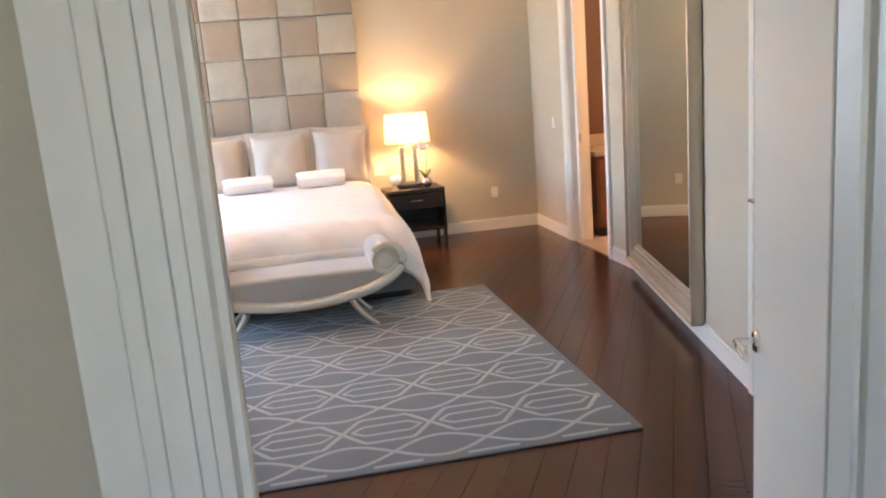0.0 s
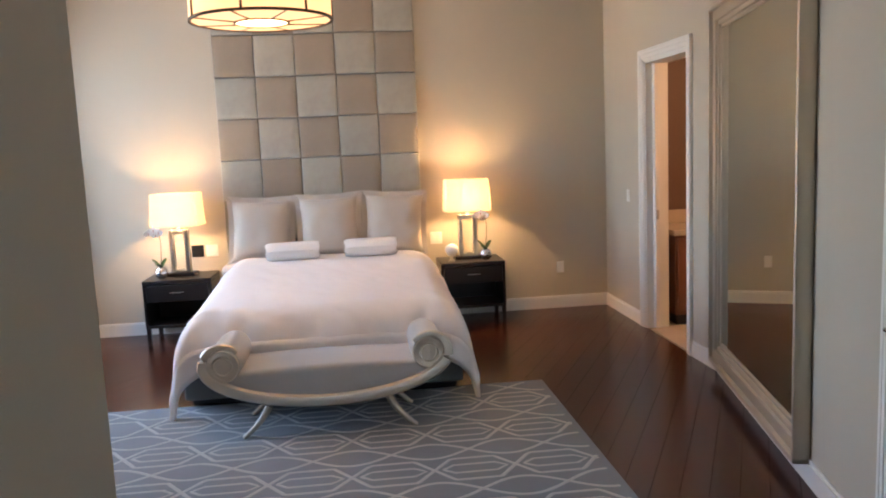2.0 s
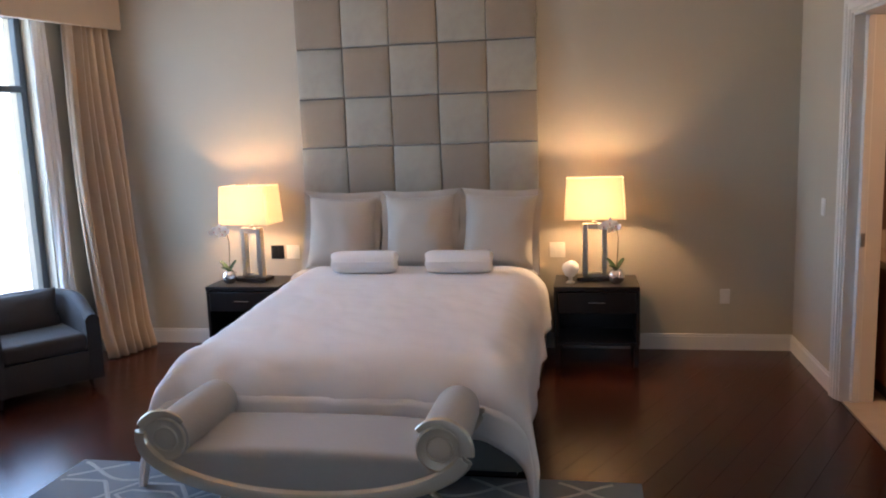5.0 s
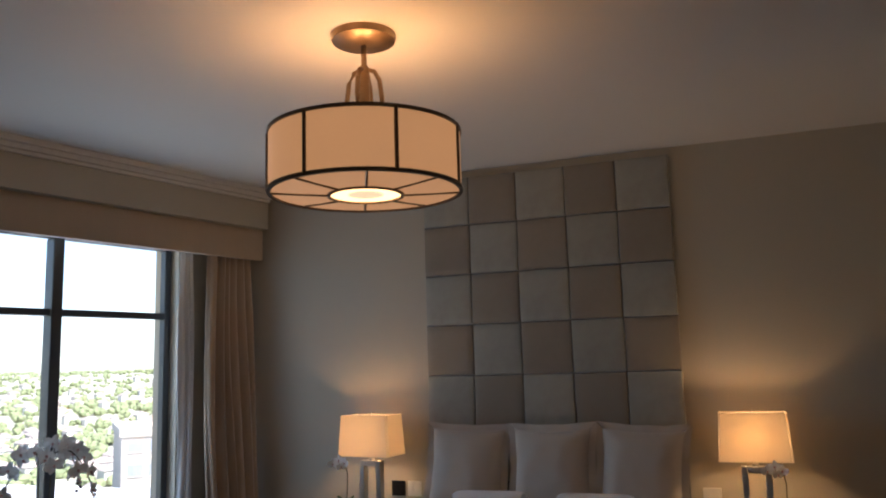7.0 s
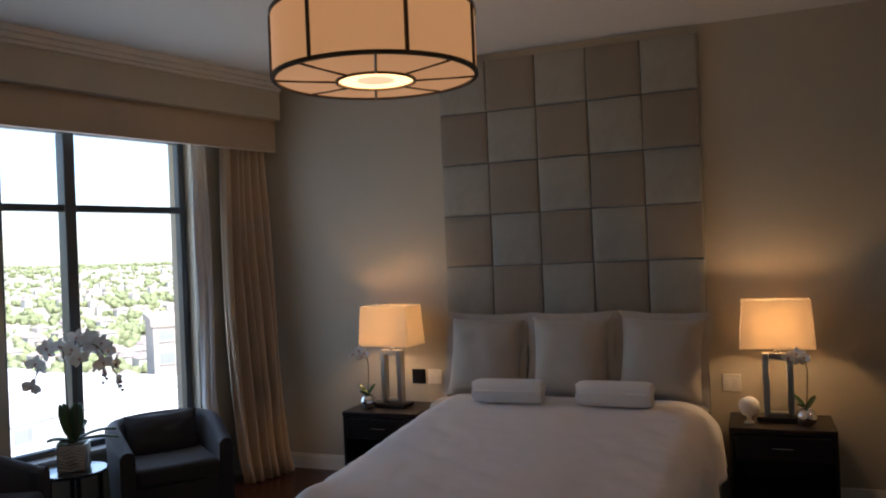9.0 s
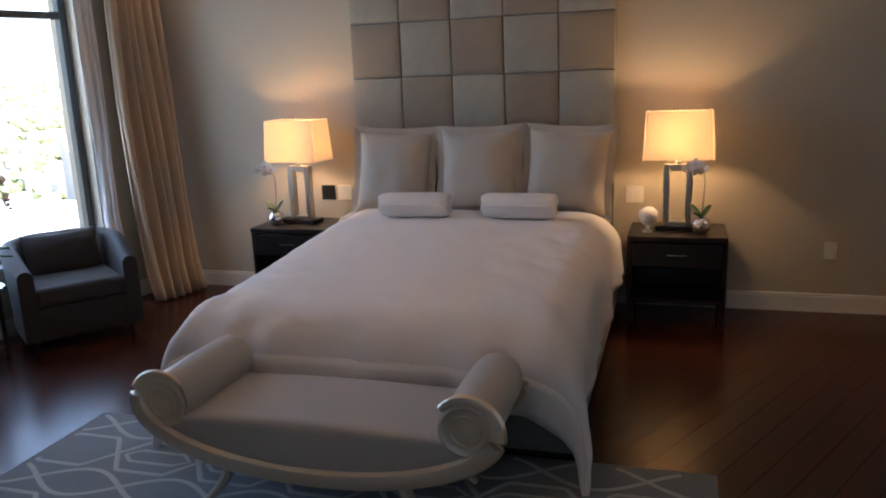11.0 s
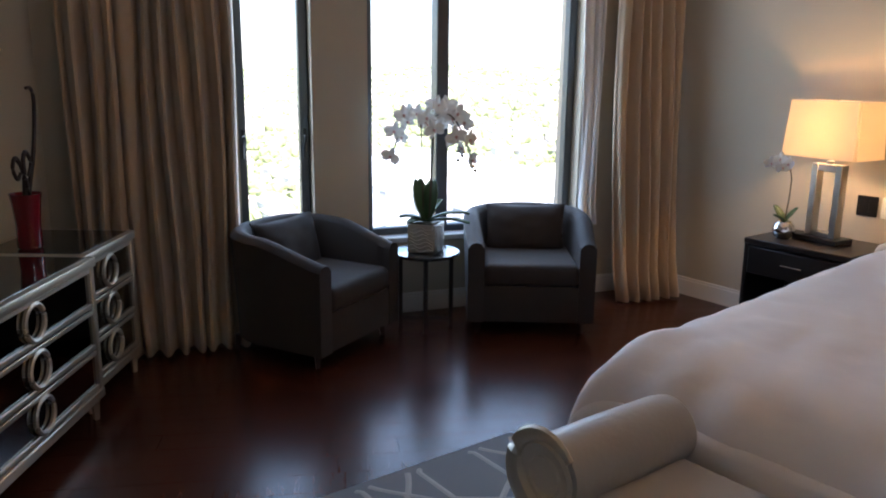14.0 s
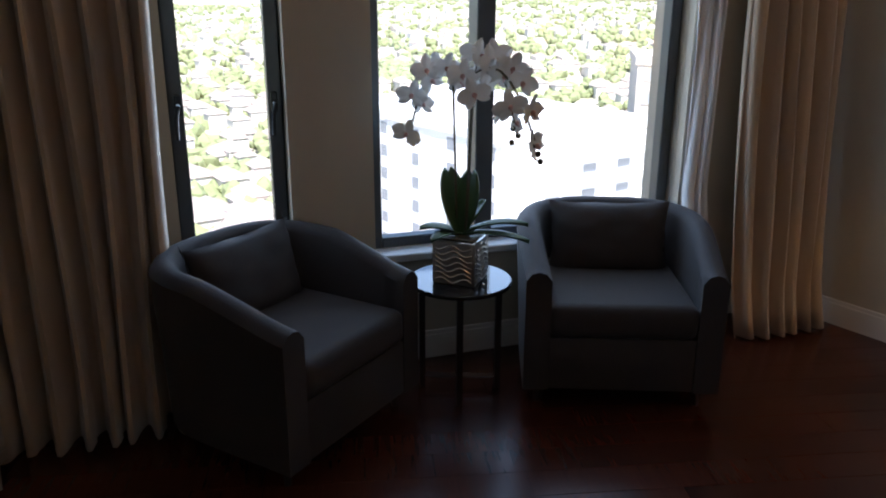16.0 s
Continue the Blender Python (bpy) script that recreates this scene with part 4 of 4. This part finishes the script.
# ---------------- ceiling lamp ----------------
CX, CY = -.20, -2.62
root = thing("ceiling_lamp", "lit drum ceiling lamp with parchment panels and bronze ribs", "ceiling lamp", pose(CX, CY, 0, 0, 0, 4))
R, ZB, ZT = .43, 2.51, 2.775
bm = bmesh.new()
lathe(bm, [(0, CEIL - .05), (.10, CEIL - .048), (.125, CEIL - .035), (.145, CEIL - .03), (.15, CEIL - .012), (.15, CEIL)], 36)
part("canopy", bm, BRONZE, root, "round stepped brass canopy")
bm = bmesh.new()
tube(bm, [(0, 0, CEIL - .045), (0, 0, ZT + .28)], .013, 10)
lathe(bm, [(.02, ZT + .29), (.026, ZT + .305), (.02, ZT + .325)], 16)
tube(bm, [(0, 0, ZT + .30), (0, 0, ZT - .02)], .026, 10)
part("stem", bm, BRONZE, root)
for i in range(4):
    a = math.pi / 2 * i
    c, s = math.cos(a), math.sin(a)
    bm = bmesh.new()
    prof = [(.02, .165), (.05, .16), (.075, .135), (.085, .09), (.088, .035), (.13, .033), (.132, .0), (.15, -.012), (R - .01, -.012)]
    tube(bm, [(r * c, r * s, ZT + z * 1.85) for r, z in prof], .011, 6)
    part("arm", bm, BRONZE, root)
N = 7
for i in range(N):
    a0, a1 = 2 * math.pi * i / N, 2 * math.pi * (i + 1) / N
    bm = bmesh.new()
    grid(bm, 10, 1, lambda u, v: Vector((R * math.cos(a0 + (a1 - a0) * u), R * math.sin(a0 + (a1 - a0) * u), ZB + v * (ZT - ZB))))
    part("shade_panel", bm, DRUM, root, "glowing parchment panel")
    bm = bmesh.new()
    tube(bm, [(R * 1.004 * math.cos(a0), R * 1.004 * math.sin(a0), ZB), (R * 1.004 * math.cos(a0), R * 1.004 * math.sin(a0), ZT)], .009, 6)
    part("rib", bm, DARKBRONZE, root)
for z in (ZB, ZT):
    bm = bmesh.new()
    lathe(bm, [(R - .01, z - .008), (R + .007, z - .008), (R + .007, z + .008), (R - .01, z + .008), (R - .01, z - .008)], 48, cap=False)
    part("rim", bm, DARKBRONZE, root)
bm = bmesh.new()
lathe(bm, [(.165, ZB - .012), (.3, ZB - .008), (R - .01, ZB)], 48, cap=False)
part("lower_shade", bm, DRUM, root, "parchment underside")
bm = bmesh.new()
lathe(bm, [(0, ZB - .008), (.08, ZB - .012), (.165, ZB - .012)], 36)
part("diffuser", bm, DRUMGLASS, root, "bright frosted glass centre")
bm = bmesh.new()
lathe(bm, [(.158, ZB - .02), (.172, ZB - .02), (.172, ZB - .006), (.158, ZB - .006), (.158, ZB - .02)], 36, cap=False)
part("inner_rim", bm, DARKBRONZE, root)
for i in range(8):
    a = 2 * math.pi * (i + .5) / 8
    bm = bmesh.new()
    tube(bm, [(.17 * math.cos(a), .17 * math.sin(a), ZB - .014), (R * math.cos(a), R * math.sin(a), ZB - .002)], .006, 5)
    part("spoke", bm, DARKBRONZE, root)
bulb("ceiling_lamp_light", (CX, CY, ZT + .05), 6.8, WARM, .12)
bm = bmesh.new()
lathe(bm, [(0, CEIL - .045), (.045, CEIL - .043), (.055, CEIL - .02), (.06, CEIL)], 24, Matrix.Translation((CX + .13, CY - .52, 0)))
solo("smoke_detector", bm, PLASTIC, "small white round smoke detector on the ceiling", "smoke detector")

# ---------------- city and hills outside ----------------
GZ = -46.0
GREEN = material("tree foliage", (.25, .27, .13), .9, grain=.4, scale=.5, stain=.4, stain_scale=.06, color2=(.12, .15, .06))
GROUND = material("dry hillside with streets", (.46, .42, .34), .95, grain=.35, scale=.12, stain=.5, stain_scale=.02, color2=(.22, .24, .11))
HOUSE = material("pale house render", (.60, .56, .50), .85, grain=.2, scale=.6, stain=.3, stain_scale=.1, color2=(.42, .34, .27))
ROOF = material("clay and grey roofs", (.36, .28, .23), .9, grain=.3, scale=.4, stain=.5, stain_scale=.03, color2=(.30, .29, .28))
TOWER = material("white concrete building", (.74, .73, .71), .8, grain=.1, scale=.8, stain=.12, stain_scale=.2)
TOWER2 = material("beige concrete building", (.48, .42, .36), .8, grain=.15, scale=.8, stain=.15, stain_scale=.2)
DARKGLASS = material("dark window glass", (.28, .29, .31), .2, grain=.2, scale=.3)


def ground_z(x, y):
    r = math.hypot(x, y)
    k = max(0, min(1, (r - 250) / 900))
    return GZ + k * (40 + 26 * noise.noise(Vector((x * .0016, y * .0016, 5)))) + 4 * noise.noise(Vector((x * .008, y * .008, 2))) * min(1, r / 200)


bm = bmesh.new()
NR, NA = 60, 96
rad = [3500 * (i / NR) ** 2.2 for i in range(NR + 1)]
grid(bm, NA, NR, lambda u, v: Vector((rad[round(v * NR)] * math.cos(2 * math.pi * u), rad[round(v * NR)] * math.sin(2 * math.pi * u), ground_z(rad[round(v * NR)] * math.cos(2 * math.pi * u), rad[round(v * NR)] * math.sin(2 * math.pi * u)))), wrap=True)
solo("ground", bm, GROUND, "wide valley floor rising to hills far below the window", "ground", kind="structure")


def joined(name, mat, verts, faces, label, category):
    me = bpy.data.meshes.new(name)
    me.from_pydata(verts, [], faces)
    me.materials.append(mat)
    return tagged(new(name, me), label, category, kind="stuff")


rnd = random.Random(21)
tv, tf, hv, hf, rv, rf = [], [], [], [], [], []
bmt = bmesh.new()
bmesh.ops.create_icosphere(bmt, subdivisions=1, radius=1)
ICO_V = [v.co.copy() for v in bmt.verts]
ICO_F = [[v.index for v in f.verts] for f in bmt.faces]
bmt.free()
for i in range(24000):
    a = rnd.uniform(radians(120), radians(235))
    r = 70 + 1500 * rnd.random() ** 2.3
    x, y = r * math.cos(a), r * math.sin(a)
    z = ground_z(x, y)
    dens = noise.noise(Vector((x * .012, y * .012, 8)))
    if -125 < x < -55 and 30 < y < 120:
        continue
    if rnd.random() < .10 - .12 * dens and r < 1100:
        w, d, h = rnd.uniform(3, 6), rnd.uniform(2.5, 4.5), rnd.uniform(3, 5.5)
        b, c, s = len(hv), math.cos(a + .3), math.sin(a + .3)
        for dz in (-2, h):
            for ux, uy in ((-w, -d), (w, -d), (w, d), (-w, d)):
                hv.append((x + ux * c - uy * s, y + ux * s + uy * c, z + dz))
        hf += [(b + k, b + (k + 1) % 4, b + 4 + (k + 1) % 4, b + 4 + k) for k in range(4)] + [(b + 4, b + 5, b + 6, b + 7)]
        b = len(rv)
        for ux, uy in ((-w - .5, -d - .5), (w + .5, -d - .5), (w + .5, d + .5), (-w - .5, d + .5)):
            rv.append((x + ux * c - uy * s, y + ux * s + uy * c, z + h + .05))
        for ux in (-w * .6, w * .6):
            rv.append((x + ux * c, y + ux * s, z + h + 2.2))
        rf += [(b, b + 1, b + 5, b + 4), (b + 2, b + 3, b + 4, b + 5), (b + 1, b + 2, b + 5), (b + 3, b, b + 4)]
    elif rnd.random() < .55 + .6 * dens:
        for _ in range(3):
            q = rnd.uniform(1.2, 3.2)
            ox, oy, oz = x + rnd.uniform(-4, 4), y + rnd.uniform(-4, 4), z + q * rnd.uniform(.4, 1.1)
            b = len(tv)
            for v in ICO_V:
                k = q * rnd.uniform(.7, 1.25)
                tv.append((ox + v.x * k, oy + v.y * k, oz + v.z * k * .9))
            tf += [tuple(b + j for j in f) for f in ICO_F]
joined("distant_trees", GREEN, tv, tf, "dense green tree crowns over the valley", "trees")
joined("distant_house_walls", HOUSE, hv, hf, "pale houses among the trees", "houses")
joined("distant_roofs", ROOF, rv, rf, "pitched roofs of far houses", "roofs")


def block(name, m, w, d, h, storeys, bays, mat, label, bay_w, side_bays=0):
    root = thing(name, label, "building", m)
    boxpart("wall", (0, w, 0, d, -8, h), mat, root, 0)
    boxpart("parapet", (-.3, w + .3, -.3, d + .3, h, h + 1.1), mat, root, 0)
    boxpart("roof_hut", (w * .3, w * .55, d * .3, d * .7, h + 1.1, h + 3.6), mat, root, 0)
    sh = h / storeys
    for k in range(storeys):
        z = h - (k + 1) * sh
        boxpart("balcony", (w * .36, w - .6, -1.2, -.01, z + .2, z + 1.15), mat, root, 0)
        for b in range(bays):
            x = .8 + b * (w - 1.6) / bays
            wi = boxpart("window", (x, x + bay_w, -.06, .05, z + 1.1, z + sh - .55), DARKGLASS, root, 0)
            boxpart("sill", (x - .1, x + bay_w + .1, -.16, .0, z + 1.0, z + 1.1), mat, wi, 0)
        for b in range(side_bays):
            y = 1.2 + b * (d - 2) / side_bays
            boxpart("window", (-.06, .05, y, y + bay_w * .7, z + 1.1, z + sh - .55), DARKGLASS, root, 0)


# both stand west of the window, facing it
block("apartment_building", pose(-69.4, 51.2, GZ, 0, 0, 91), 26, 42, 32, 10, 4, TOWER, "white apartment building with balcony bands below the window", 2.2, 5)
block("office_tower", pose(-78.5, 82.3, GZ, 0, 0, 46), 24, 18, 39, 12, 8, TOWER2, "beige slab building with recessed windows", 2.0)

# ---------------- floor planks ----------------
PA = radians(62)
cp, sp_ = math.cos(PA), math.sin(PA)
rnd = random.Random(7)
PWID = .135
count = 0
for i in range(-60, 61):
    v0 = i * PWID
    u = -9 + rnd.uniform(0, 1.8)
    while u < 7:
        L = rnd.uniform(1.1, 2.1)
        quad = [(cp * a - sp_ * b, sp_ * a + cp * b - 3.0) for a, b in ((u + .0012, v0 + .0012), (u + L - .0012, v0 + .0012), (u + L - .0012, v0 + PWID - .0012), (u + .0012, v0 + PWID - .0012))]
        poly = clip(quad, HULL)
        u += L
        if len(poly) < 3:
            continue
        cx, cy = sum(p[0] for p in poly) / len(poly), sum(p[1] for p in poly) / len(poly)
        bm = bmesh.new()
        lo = [bm.verts.new((x - cx, y - cy, -.012)) for x, y in poly]
        k = rnd.uniform(-.0002, .0002)
        up = [bm.verts.new((x - cx, y - cy, k)) for x, y in poly]
        bm.faces.new(up)
        n = len(poly)
        for a in range(n):
            bm.faces.new((lo[a], lo[(a + 1) % n], up[(a + 1) % n], up[a]))
        bmesh.ops.rotate(bm, verts=bm.verts, cent=(0, 0, 0), matrix=Matrix.Rotation(-PA + math.pi / 2, 3, "Z"))
        ob = part("plank", bm, WOOD, floor, smooth=False)
        ob.matrix_basis = Matrix.Translation((cx, cy, 0)) @ Matrix.Rotation(PA - math.pi / 2, 4, "Z")
        count += 1
# hall boards behind the start
for i in range(26):
    bm = bmesh.new()
    box(bm, -.07, .07, -2.2, 2.2, -.012, 0)
    ob = part("plank", bm, WOOD, floor, smooth=False)
    ob.matrix_basis = Matrix.Translation((-1.5 + i * .1425, -9.55 + .1, 0))
